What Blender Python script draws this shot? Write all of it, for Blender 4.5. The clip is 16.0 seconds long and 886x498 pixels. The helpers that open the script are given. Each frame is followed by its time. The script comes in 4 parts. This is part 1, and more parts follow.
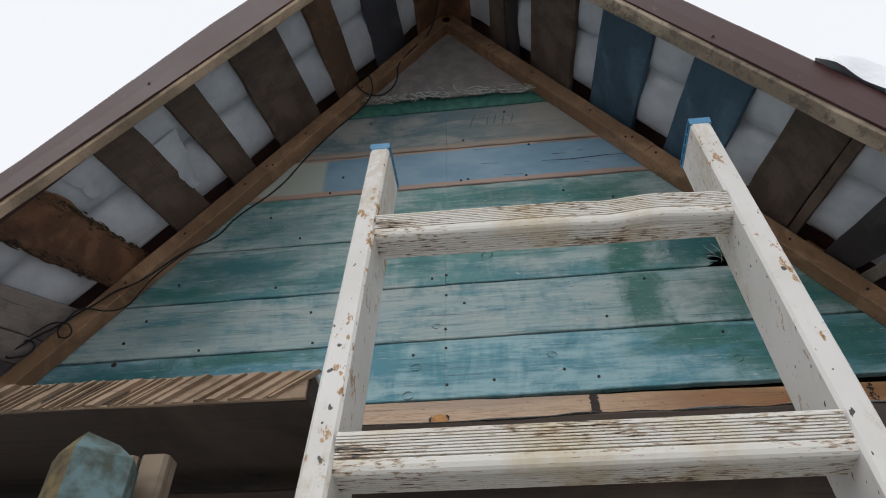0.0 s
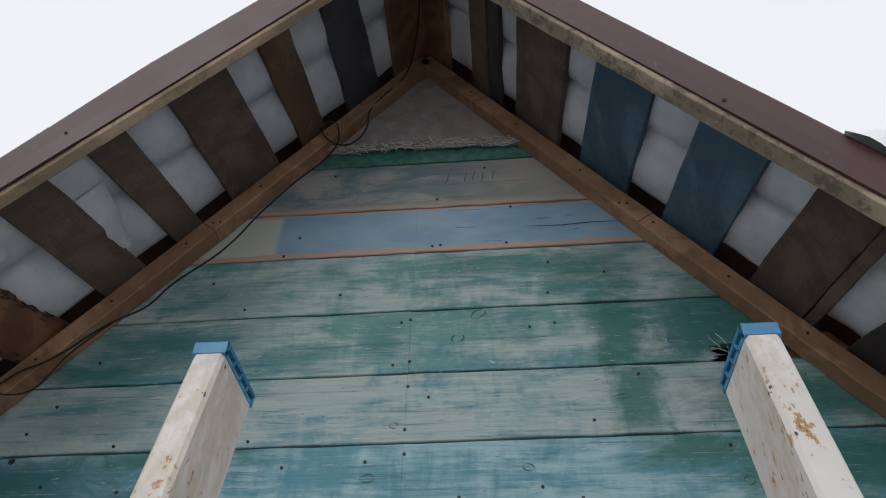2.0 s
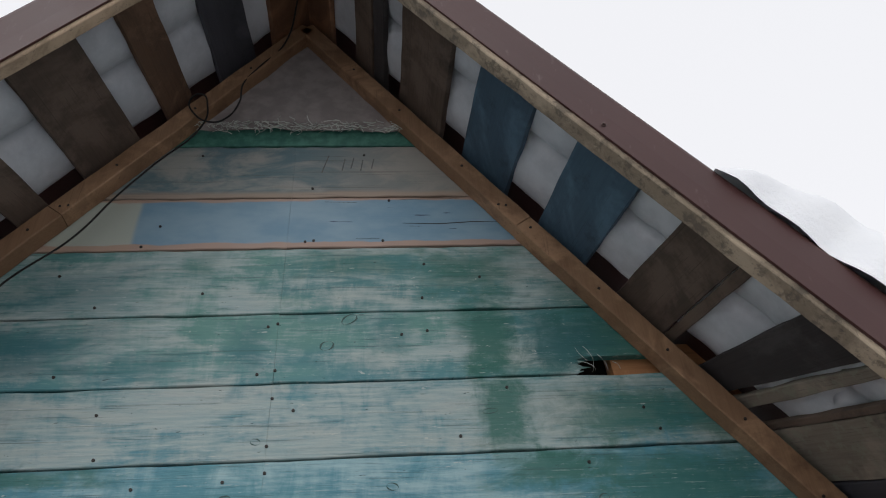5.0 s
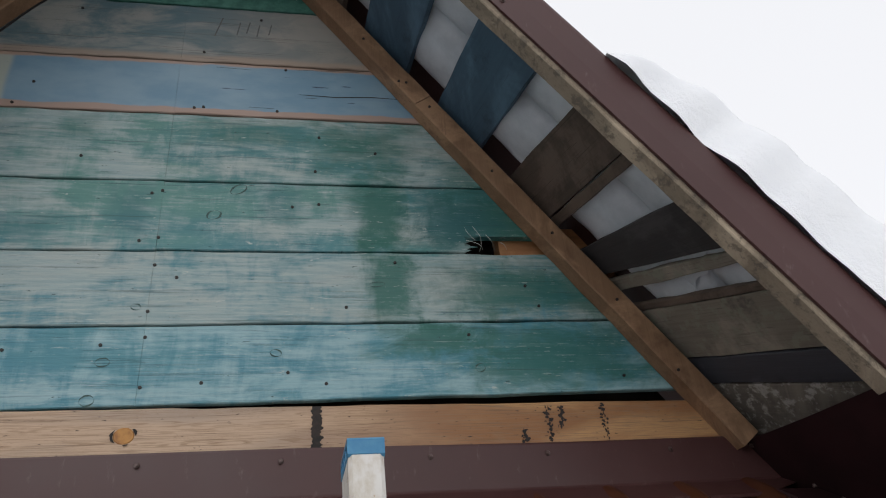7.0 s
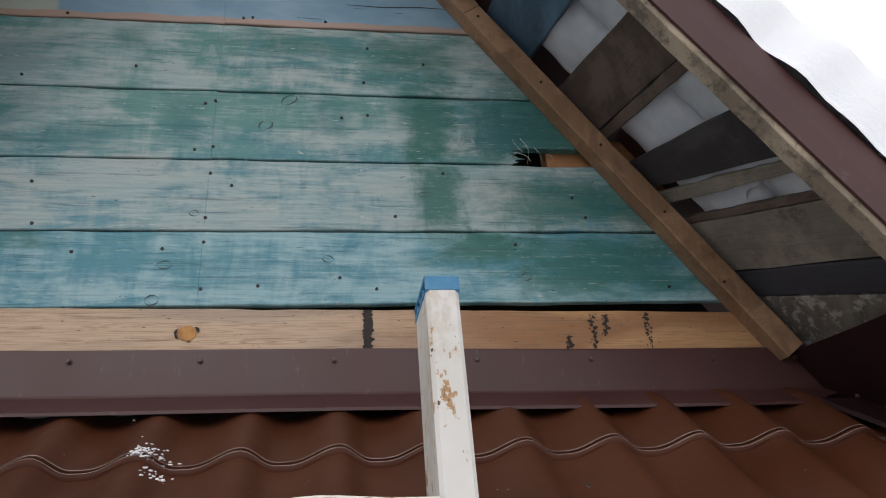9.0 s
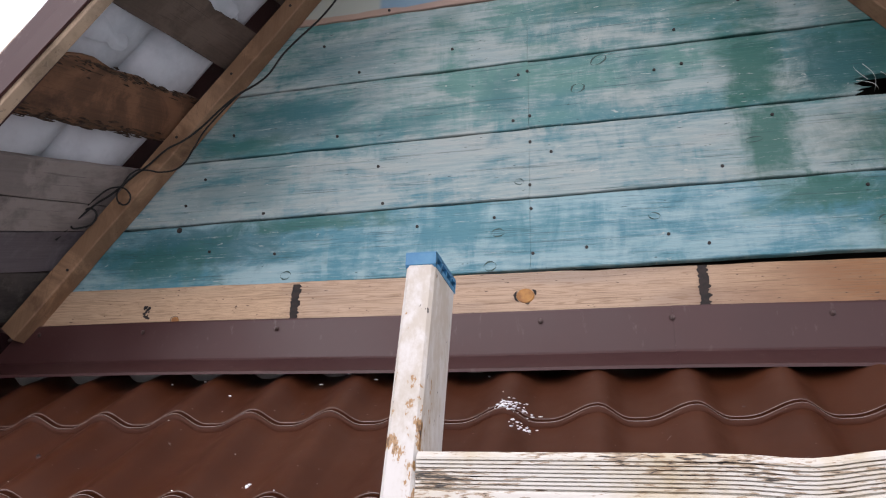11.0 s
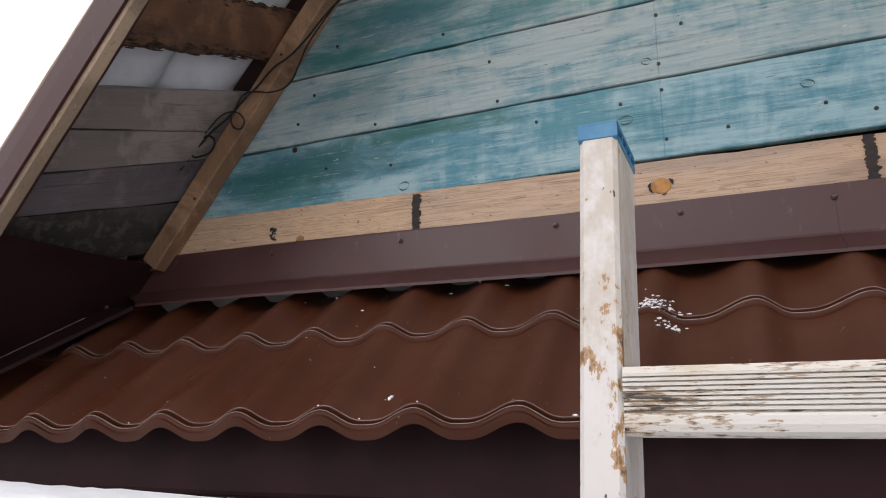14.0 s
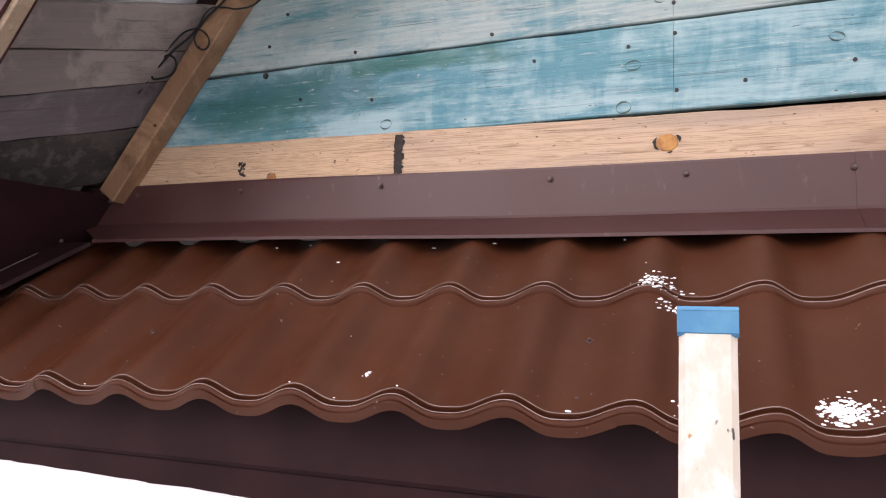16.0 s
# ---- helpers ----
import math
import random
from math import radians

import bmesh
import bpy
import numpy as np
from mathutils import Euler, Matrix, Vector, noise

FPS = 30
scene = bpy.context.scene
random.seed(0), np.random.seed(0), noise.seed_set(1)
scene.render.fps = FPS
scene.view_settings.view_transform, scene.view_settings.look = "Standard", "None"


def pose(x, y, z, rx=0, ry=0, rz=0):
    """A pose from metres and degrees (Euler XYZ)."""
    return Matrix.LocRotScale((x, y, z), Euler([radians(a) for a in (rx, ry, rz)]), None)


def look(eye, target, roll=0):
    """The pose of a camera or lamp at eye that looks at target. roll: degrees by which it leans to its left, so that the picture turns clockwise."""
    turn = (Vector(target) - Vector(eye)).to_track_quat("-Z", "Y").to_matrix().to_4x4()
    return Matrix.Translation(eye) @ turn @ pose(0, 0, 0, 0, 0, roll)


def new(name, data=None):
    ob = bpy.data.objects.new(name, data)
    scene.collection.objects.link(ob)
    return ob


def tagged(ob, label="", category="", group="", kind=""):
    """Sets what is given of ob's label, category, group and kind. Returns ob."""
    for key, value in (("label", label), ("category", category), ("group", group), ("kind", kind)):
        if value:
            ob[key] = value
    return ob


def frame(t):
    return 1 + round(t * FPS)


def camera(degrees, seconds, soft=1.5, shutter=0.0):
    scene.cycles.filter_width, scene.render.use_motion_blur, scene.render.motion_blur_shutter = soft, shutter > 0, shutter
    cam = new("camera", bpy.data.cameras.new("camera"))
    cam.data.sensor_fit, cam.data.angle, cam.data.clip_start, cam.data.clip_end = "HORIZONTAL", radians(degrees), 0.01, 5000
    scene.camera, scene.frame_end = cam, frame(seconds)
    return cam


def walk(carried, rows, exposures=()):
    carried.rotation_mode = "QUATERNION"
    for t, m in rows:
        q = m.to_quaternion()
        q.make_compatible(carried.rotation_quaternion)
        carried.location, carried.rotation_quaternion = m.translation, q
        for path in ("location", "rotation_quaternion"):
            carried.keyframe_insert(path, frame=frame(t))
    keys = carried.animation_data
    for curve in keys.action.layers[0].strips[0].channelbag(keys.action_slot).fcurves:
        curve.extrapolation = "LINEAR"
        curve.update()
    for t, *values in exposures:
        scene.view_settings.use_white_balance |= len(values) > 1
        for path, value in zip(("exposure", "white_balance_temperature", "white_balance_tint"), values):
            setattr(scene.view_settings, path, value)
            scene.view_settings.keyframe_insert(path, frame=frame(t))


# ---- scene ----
cam = camera(62.8, 16.0, 1.1)
PATH = [
    (0, (0.191, -1.74, 2.335), (0.019, -0.264, 3.673), 0.6),
    (0.5, (0.15, -1.684, 2.452), (0.097, -0.141, 3.724), 0.5),
    (0.8, (0.145, -1.675, 2.521), (0.194, -0.153, 3.818), -1.3),
    (1, (0.163, -1.648, 2.545), (0.191, -0.161, 3.883), -1.7),
    (1.5, (0.205, -1.623, 2.602), (0.141, -0.217, 4.023), 0.3),
    (2, (0.241, -1.608, 2.652), (0.101, -0.18, 4.044), 1.4),
    (2.5, (0.2, -1.633, 2.685), (-0.017, -0.151, 4.01), 2.5),
    (3, (0.115, -1.632, 2.755), (-0.047, -0.069, 3.993), 1.6),
    (3.5, (0.111, -1.64, 2.844), (-0.02, -0.061, 4.065), 0.5),
    (3.7, (0.146, -1.648, 2.878), (0.095, -0.117, 4.164), -1.3),
    (5.8, (0.307, -1.686, 2.819), (0.566, -0.076, 3.978), -5.3),
    (6, (0.317, -1.68, 2.817), (0.627, -0.045, 3.927), -6.1),
    (6.5, (0.348, -1.666, 2.807), (0.73, 0.001, 3.844), -6.1),
    (7, (0.351, -1.667, 2.8), (0.739, 0.023, 3.796), -5.4),
    (7.5, (0.358, -1.654, 2.779), (0.891, 0.052, 3.679), -6.9),
    (8, (0.380, -1.652, 2.763), (0.934, 0.079, 3.582), -5.7),
    (8.5, (0.36, -1.659, 2.756), (0.816, 0.113, 3.563), -5.0),
    (8.7, (0.348, -1.661, 2.75), (0.734, 0.12, 3.574), -4.3),
    (10.8, (0.201, -1.687, 2.746), (-0.162, 0.132, 3.494), 1.9),
    (11, (0.188, -1.689, 2.744), (-0.257, 0.118, 3.476), 1.9),
    (11.5, (0.16, -1.685, 2.738), (-0.468, 0.085, 3.425), 2.5),
    (12, (0.138, -1.695, 2.737), (-0.66, 0.013, 3.405), 3.1),
    (12.5, (0.125, -1.691, 2.729), (-0.748, 0.025, 3.271), 2.2),
    (13, (0.131, -1.675, 2.722), (-0.656, 0.097, 3.212), 2.3),
    (13.5, (0.129, -1.664, 2.726), (-0.628, 0.128, 3.19), 1.5),
    (14, (0.132, -1.62, 2.759), (-0.62, 0.168, 3.243), 0.1),
    (14.5, (0.142, -1.587, 2.772), (-0.762, 0.137, 3.23), -1.0),
    (15, (0.074, -1.571, 2.765), (-0.948, 0.078, 3.25), 1.2),
    (15.5, (0.04, -1.525, 2.853), (-0.735, 0.287, 3.189), 1.9),
    (16, (0.073, -1.536, 2.904), (-0.628, 0.326, 3.113), 1.6),
]
EXPOSURES = [(0, -0.02, 6280, 10), (2.0, -0.08, 6300, 11), (3.5, 0.05, 6380, 12), (6.0, -0.20, 6350, 11), (6.5, -0.24, 6350, 11), (7.0, -0.05, 6350, 11), (8.0, -0.20, 6350, 10), (8.7, 0.0, 6350, 11), (10.8, 0.55, 6300, 21), (11.5, 0.45, 6350, 18), (12.5, 0.08, 6350, 13), (14.5, 0.35, 6450, 18), (15.0, 0.02, 6450, 18), (15.5, 0.75, 6600, 21), (16.0, 1.0, 6700, 24)]
walk(cam, [(t, look(eye, target, roll)) for t, eye, target, roll in PATH], EXPOSURES)

# ---- light ----
world = bpy.data.worlds.new("overcast")
scene.world = world
world.use_nodes = True
wn, wl = world.node_tree.nodes, world.node_tree.links
sky = wn.new("ShaderNodeTexSky")
sky.sky_type, sky.sun_disc, sky.sun_elevation, sky.sun_rotation = "NISHITA", False, radians(32), radians(200)
sky.air_density, sky.dust_density = 1.0, 4.0
grey = wn.new("ShaderNodeHueSaturation")
grey.inputs["Saturation"].default_value = 0.12
cloud = wn.new("ShaderNodeMix")
cloud.data_type = "RGBA"
cloud.inputs[0].default_value = 0.8
cloud.inputs[7].default_value = (11.2, 11.2, 11.3, 1)
wl.new(sky.outputs[0], grey.inputs["Color"])
wl.new(grey.outputs[0], cloud.inputs[6])
wl.new(cloud.outputs[2], wn["Background"].inputs[0])
wn["Background"].inputs[1].default_value = 0.10
sun_data = bpy.data.lights.new("sun", "SUN")
sun_data.energy, sun_data.angle, sun_data.color = 0.6, radians(40), (1, 0.97, 0.93)
sun = new("sun", sun_data)
sun.matrix_world = look((-3, -9, 9), (0, 0, 2))


# ---- materials ----
class Mat:
    """A node material with a few short-hands."""

    def __init__(self, name, rough=0.7, metal=0.0):
        self.m = bpy.data.materials.new(name)
        self.m.use_nodes = True
        self.t = self.m.node_tree
        self.b = self.t.nodes["Principled BSDF"]
        self.b.inputs["Roughness"].default_value, self.b.inputs["Metallic"].default_value = rough, metal
        self.co = self.t.nodes.new("ShaderNodeTexCoord").outputs["Object"]

    def link(self, a, b):
        self.t.links.new(a, b)

    def noise(self, scale, detail=4, stretch=(1, 1, 1), rough=0.55, seed=0.0, distort=0.0):
        mp = self.t.nodes.new("ShaderNodeMapping")
        mp.inputs["Scale"].default_value = stretch
        mp.inputs["Location"].default_value = (seed, seed * 1.7, seed * 0.6)
        n = self.t.nodes.new("ShaderNodeTexNoise")
        n.inputs["Scale"].default_value, n.inputs["Detail"].default_value = scale, detail
        n.inputs["Roughness"].default_value, n.inputs["Distortion"].default_value = rough, distort
        self.link(self.co, mp.inputs[0])
        self.link(mp.outputs[0], n.inputs["Vector"])
        return n.outputs["Fac"]

    def ramp(self, fac, lo, hi, a=0.0, b=1.0):
        r = self.t.nodes.new("ShaderNodeMapRange")
        r.interpolation_type = "SMOOTHSTEP"
        for i, v in zip((1, 2, 3, 4), (lo, hi, a, b)):
            r.inputs[i].default_value = v
        self.link(fac, r.inputs[0])
        return r.outputs[0]

    def op(self, kind, a, b):
        n = self.t.nodes.new("ShaderNodeMath")
        n.operation = kind
        for i, v in enumerate((a, b)):
            if isinstance(v, (int, float)):
                n.inputs[i].default_value = v
            else:
                self.link(v, n.inputs[i])
        return n.outputs[0]

    def axis(self, i):
        n = self.t.nodes.new("ShaderNodeSeparateXYZ")
        self.link(self.co, n.inputs[0])
        return n.outputs[i]

    def rnd(self):
        return self.t.nodes.new("ShaderNodeObjectInfo").outputs["Random"]

    def mix(self, fac, a, b):
        n = self.t.nodes.new("ShaderNodeMix")
        n.data_type = "RGBA"
        if isinstance(fac, (int, float)):
            n.inputs[0].default_value = fac
        else:
            self.link(fac, n.inputs[0])
        for i, v in ((6, a), (7, b)):
            if isinstance(v, tuple):
                n.inputs[i].default_value = (*v, 1)
            else:
                self.link(v, n.inputs[i])
        return n.outputs[2]

    def done(self, colour, bump=None, strength=0.3, dist=0.002, rough=None):
        if isinstance(colour, tuple):
            self.b.inputs["Base Color"].default_value = (*colour, 1)
        else:
            self.link(colour, self.b.inputs["Base Color"])
        if rough is not None:
            self.link(rough, self.b.inputs["Roughness"])
        if bump is not None:
            n = self.t.nodes.new("ShaderNodeBump")
            n.inputs["Strength"].default_value, n.inputs["Distance"].default_value = strength, dist
            self.link(bump, n.inputs["Height"])
            self.link(n.outputs[0], self.b.inputs["Normal"])
        return self.m


def painted_teal():
    m = Mat("weathered_teal_paint", 0.62)
    x, z = m.axis(0), m.axis(2)
    zz = m.op("SUBTRACT", z, m.op("MULTIPLY", x, 0.012))
    patch = m.noise(1.0, 6, (2.6, 1, 9), 0.64, 3.1, 0.8)
    brush = m.noise(1.0, 6, (15, 1, 5.0), 0.68, 9.0, 0.8)
    streak = m.noise(1.0, 6, (4.5, 1, 38), 0.68, 6.5, 0.5)
    fine = m.noise(1.0, 6, (9, 1, 120), 0.68, 1.0)
    grain = m.noise(1.0, 5, (2.5, 1, 280), 0.62, 5.0, 0.5)
    fleck = m.noise(75, 5, (0.5, 1, 1.7), 0.72, 2.0)
    ragged = m.op("ADD", m.op("MULTIPLY", m.noise(1.0, 6, (9, 1, 22), 0.7, 51.0, 0.6), 0.6), m.op("MULTIPLY", brush, 0.4))
    rag = m.op("MULTIPLY", m.op("SUBTRACT", ragged, 0.5), 3.6)
    mixv = m.op("ADD", m.op("MULTIPLY", patch, 0.62), m.op("ADD", m.op("MULTIPLY", brush, 0.30), m.op("ADD", m.op("MULTIPLY", streak, 0.26), m.op("MULTIPLY", fine, 0.16))))
    second = m.op("MULTIPLY", m.ramp(zz, 3.556, 3.558), m.ramp(zz, 3.763, 3.761))
    first = m.ramp(zz, 3.558, 3.556)
    mixv = m.op("ADD", mixv, m.op("ADD", m.op("MULTIPLY", second, 0.06), m.op("MULTIPLY", m.ramp(zz, 3.975, 3.985), 0.04)))
    teal = m.mix(m.ramp(m.noise(1.0, 4, (1.7, 1, 5), 0.55, 14.0), 0.42, 0.6), TEAL_A, TEAL_B)
    teal = m.mix(m.op("MULTIPLY", m.ramp(zz, 3.95, 3.5), 0.7), teal, TEAL_LOW)
    pale = m.mix(m.ramp(fine, 0.35, 0.68), PALE_A, PALE_B)
    pale = m.mix(m.op("MULTIPLY", m.ramp(m.noise(1.0, 4, (3, 1, 14), 0.6, 40.0), 0.45, 0.62), 0.5), pale, (0.33, 0.36, 0.335))
    pale = m.mix(m.op("MULTIPLY", first, 0.55), pale, (0.21, 0.40, 0.455))
    col = m.mix(m.ramp(mixv, 0.585, 0.765), teal, pale)

    def stain(cx, rx, z0, z1, amount, colour, below):
        """A dark patch of thicker paint on one board, ragged at its ends."""
        f = m.op("SUBTRACT", 1.0, m.op("DIVIDE", m.op("ABSOLUTE", m.op("SUBTRACT", x, cx), 0), rx))
        g = m.op("SUBTRACT", 1.0, m.op("DIVIDE", m.op("ABSOLUTE", m.op("SUBTRACT", zz, (z0 + z1) / 2), 0), (z1 - z0) / 2))
        h = m.op("ADD", m.op("MINIMUM", m.op("MULTIPLY", f, 1.3), m.op("ADD", m.op("MULTIPLY", g, 1.2), 0.15)), rag)
        return m.mix(m.op("MULTIPLY", m.ramp(h, -0.25, 0.95), amount), below, colour)

    for cx, rx, z0, z1, amount, colour in STAINS:
        col = stain(cx, rx, z0, z1, amount, colour, col)
    wear = m.ramp(m.op("ADD", m.op("MULTIPLY", grain, 0.55), m.op("MULTIPLY", fleck, 0.45)), 0.57, 0.64)
    col = m.mix(m.op("MULTIPLY", wear, 0.38), col, (0.42, 0.46, 0.44))
    dark = m.ramp(m.op("ADD", m.op("MULTIPLY", grain, 0.6), m.op("MULTIPLY", streak, 0.4)), 0.45, 0.36)
    col = m.mix(m.op("MULTIPLY", dark, 0.6), col, (0.022, 0.062, 0.066))
    nick = m.noise(1.0, 3, (34, 1, 130), 0.6, 61.0, 0.4)
    col = m.mix(m.op("MULTIPLY", m.ramp(nick, 0.70, 0.74), 0.8), col, (0.015, 0.045, 0.048))
    scrape = m.noise(1.0, 4, (16, 1, 90), 0.66, 71.0, 0.9)
    col = m.mix(m.op("MULTIPLY", m.ramp(scrape, 0.655, 0.70), 0.7), col, (0.43, 0.45, 0.42))
    return m.done(col, m.op("ADD", m.op("SUBTRACT", grain, nick), m.op("MULTIPLY", fleck, 0.5)), 0.65, 0.0018)


TEAL_A, TEAL_B, TEAL_LOW = (0.055, 0.175, 0.185), (0.085, 0.215, 0.190), (0.062, 0.215, 0.285)
PALE_A, PALE_B, DEEP, STAIN = (0.225, 0.315, 0.315), (0.315, 0.375, 0.365), (0.012, 0.095, 0.115), (0.012, 0.105, 0.082)
# centre and half width, lower and upper edge, strength and colour of the dark patches
STAINS = [
    (-0.70, 0.30, 3.79, 3.95, 0.62, DEEP), (-0.86, 0.16, 3.765, 3.83, 0.60, STAIN), (-0.56, 0.20, 3.99, 4.15, 0.42, DEEP),
    (-0.92, 0.36, 3.42, 3.555, 0.80, DEEP), (-1.05, 0.20, 3.38, 3.50, 0.60, STAIN), (-0.60, 0.26, 3.51, 3.555, 0.75, STAIN),
    # right-hand paint patches are deepened too, painting in that side's dimness
    (0.565, 0.085, 3.74, 4.02, 0.92, STAIN), (0.53, 0.16, 4.02, 4.20, 0.70, STAIN), (0.59, 0.085, 3.56, 3.80, 0.88, STAIN),
    (0.68, 0.16, 3.46, 3.555, 0.85, STAIN), (0.92, 0.32, 3.77, 3.97, 0.90, STAIN), (0.78, 0.14, 3.78, 3.97, 0.60, DEEP),
    (0.98, 0.30, 3.57, 3.73, 0.80, STAIN), (1.02, 0.34, 3.37, 3.555, 0.80, STAIN), (0.82, 0.10, 3.90, 4.10, 0.5, STAIN), (0.20, 0.18, 4.10, 4.20, 0.55, STAIN),
    (-0.08, 0.06, 3.80, 3.95, 0.45, DEEP), (-0.24, 0.06, 4.10, 4.20, 0.40, STAIN), (-0.85, 0.20, 3.59, 3.74, 0.35, DEEP),
    (0.30, 0.06, 3.83, 3.97, 0.35, DEEP), (-0.35, 0.14, 3.78, 3.86, 0.35, DEEP),
]


def painted_blue():
    m = Mat("light_blue_paint", 0.6)
    x, z = m.axis(0), m.axis(2)
    grain = m.noise(1.0, 5, (2.5, 1, 240), 0.6, 7.0, 0.4)
    cloudy = m.noise(1.0, 5, (4, 1, 9), 0.6, 4.0)
    col = m.mix(m.ramp(cloudy, 0.35, 0.65), (0.135, 0.245, 0.33), (0.20, 0.305, 0.375))
    left = m.ramp(m.op("ADD", x, m.op("MULTIPLY", cloudy, 0.02)), -0.43, -0.45)
    col = m.mix(left, col, (0.34, 0.37, 0.32))
    edge = m.op("MULTIPLY", m.noise(1.0, 4, (7, 1, 30), 0.6, 6.0), 0.03)
    zz = m.op("SUBTRACT", z, m.op("MULTIPLY", x, 0.012))
    bare = m.op("MAXIMUM", m.ramp(m.op("ADD", zz, edge), 4.250, 4.243), m.ramp(m.op("SUBTRACT", zz, edge), 4.378, 4.385))
    col = m.mix(m.op("MULTIPLY", bare, 0.9), col, m.mix(cloudy, (0.40, 0.25, 0.17), (0.31, 0.22, 0.18)))
    chip = m.ramp(m.noise(1.0, 4, (6, 1, 55), 0.6, 12.0), 0.31, 0.27)
    col = m.mix(chip, col, (0.03, 0.05, 0.09))
    return m.done(col, grain, 0.4, 0.0012)


def worn_grey_blue():
    m = Mat("worn_grey_blue_paint", 0.75)
    grain = m.noise(1.0, 5, (2.5, 1, 220), 0.6, 8.0, 0.4)
    patch = m.noise(1.0, 6, (3.2, 1, 8), 0.65, 17.0, 0.5)
    x, z = m.axis(0), m.axis(2)
    col = m.mix(m.ramp(patch, 0.40, 0.60), (0.085, 0.145, 0.165), (0.26, 0.265, 0.245))
    col = m.mix(m.op("MULTIPLY", m.ramp(x, -0.05, 0.3), 0.6), col, (0.245, 0.225, 0.20))
    low = m.op("MULTIPLY", m.ramp(m.op("ADD", m.op("SUBTRACT", z, m.op("MULTIPLY", x, 0.012)), m.op("MULTIPLY", patch, 0.06)), 4.475, 4.455), 0.8)
    col = m.mix(low, col, (0.33, 0.25, 0.19))
    col = m.mix(m.op("MULTIPLY", m.ramp(grain, 0.4, 0.32), 0.6), col, (0.07, 0.06, 0.05))
    return m.done(col, grain, 0.5, 0.0015)


def wood(name, a, b, dark, along, rough=0.75, knots=0.0, seed=0.0, mould=None):
    """Sawn wood, its grain along the axis `along` (0, 1 or 2)."""
    m = Mat(name, rough)
    st = [130, 130, 130]
    st[along] = 4
    grain = m.noise(1.0, 5, tuple(st), 0.6, seed, 0.7)
    st2 = [9, 9, 9]
    st2[along] = 1.6
    broad = m.noise(1.0, 5, tuple(st2), 0.6, seed + 3)
    col = m.mix(m.ramp(m.op("ADD", m.op("MULTIPLY", grain, 0.5), m.op("MULTIPLY", broad, 0.5)), 0.38, 0.62), a, b)
    col = m.mix(m.op("MULTIPLY", m.rnd(), 0.35), col, dark)
    faded = tuple(min(0.6, c * 1.55 + 0.012) for c in a)
    col = m.mix(m.op("MULTIPLY", m.ramp(m.noise(3.5, 6, seed=seed + 13, rough=0.68, distort=0.8), 0.47, 0.62), 0.55), col, faded)
    col = m.mix(m.op("MULTIPLY", m.ramp(grain, 0.42, 0.30), 0.6), col, dark)
    col = m.mix(m.op("MULTIPLY", m.ramp(m.noise(5, 6, seed=seed + 8, rough=0.7), 0.56, 0.70), 0.7), col, dark)
    if mould:
        col = m.mix(m.op("MULTIPLY", m.ramp(m.noise(26, 5, seed=seed + 5, rough=0.7), 0.50, 0.62), 0.65), col, mould)
    return m.done(col, grain, 0.5, 0.0018)


def brown_metal():
    m = Mat("brown_coated_metal", 0.38)
    n = m.noise(3, 5, seed=2)
    dust = m.noise(45, 5, (1, 1, 0.4), 0.7, 6)
    col = m.mix(m.ramp(n, 0.35, 0.7), BROWN_A, BROWN_B)
    col = m.mix(m.op("MULTIPLY", m.ramp(dust, 0.6, 0.75), 0.25), col, (0.22, 0.18, 0.17))
    m.b.inputs["Specular IOR Level"].default_value = 0.36
    return m.done(col, m.noise(9, 3, seed=4), 0.12, 0.004, m.ramp(n, 0.3, 0.7, 0.32, 0.5))


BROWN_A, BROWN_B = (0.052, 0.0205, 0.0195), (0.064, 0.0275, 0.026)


def tile_metal():
    m = Mat("chocolate_brown_tile_metal", 0.42)
    n = m.noise(2.2, 5, (1, 1, 1), 0.6, 12)
    col = m.mix(m.ramp(n, 0.35, 0.7), (0.052, 0.0150, 0.0062), (0.072, 0.0235, 0.0105))
    spots = m.ramp(m.noise(70, 3, seed=5, rough=0.6), 0.70, 0.76)
    col = m.mix(m.op("MULTIPLY", spots, 0.35), col, (0.4, 0.37, 0.35))
    m.b.inputs["Specular IOR Level"].default_value = 0.3
    return m.done(col, n, 0.1, 0.004, m.ramp(m.noise(5, 5, seed=9), 0.3, 0.7, 0.34, 0.55))


def ladder_paint():
    m = Mat("chipped_white_paint", 0.42)
    wide = m.noise(30, 6, (1.4, 1.0, 0.45), 0.72, 3)
    small = m.noise(140, 5, (1, 1, 0.6), 0.68, 8)
    smear = m.noise(9, 6, (1.0, 1.6, 0.35), 0.66, 13)
    chip = m.op("ADD", m.op("MULTIPLY", wide, 0.62), m.op("MULTIPLY", small, 0.38))
    base = m.mix(m.ramp(m.noise(9, 4, seed=4), 0.35, 0.7), (0.60, 0.58, 0.55), (0.52, 0.50, 0.46))
    base = m.mix(m.op("MULTIPLY", m.ramp(m.op("ADD", m.op("MULTIPLY", smear, 0.7), m.op("MULTIPLY", small, 0.3)), 0.50, 0.62), 0.55), base, (0.36, 0.29, 0.19))
    col = m.mix(m.ramp(chip, 0.566, 0.584), base, (0.34, 0.20, 0.085))
    col = m.mix(m.ramp(chip, 0.60, 0.618), col, (0.16, 0.085, 0.035))
    col = m.mix(m.ramp(chip, 0.63, 0.642), col, (0.04, 0.03, 0.025))
    dots = m.ramp(m.noise(150, 2, (1, 1, 0.6), seed=15), 0.69, 0.71)
    col = m.mix(dots, col, (0.04, 0.035, 0.03))
    return m.done(col, chip, 0.35, 0.0009)


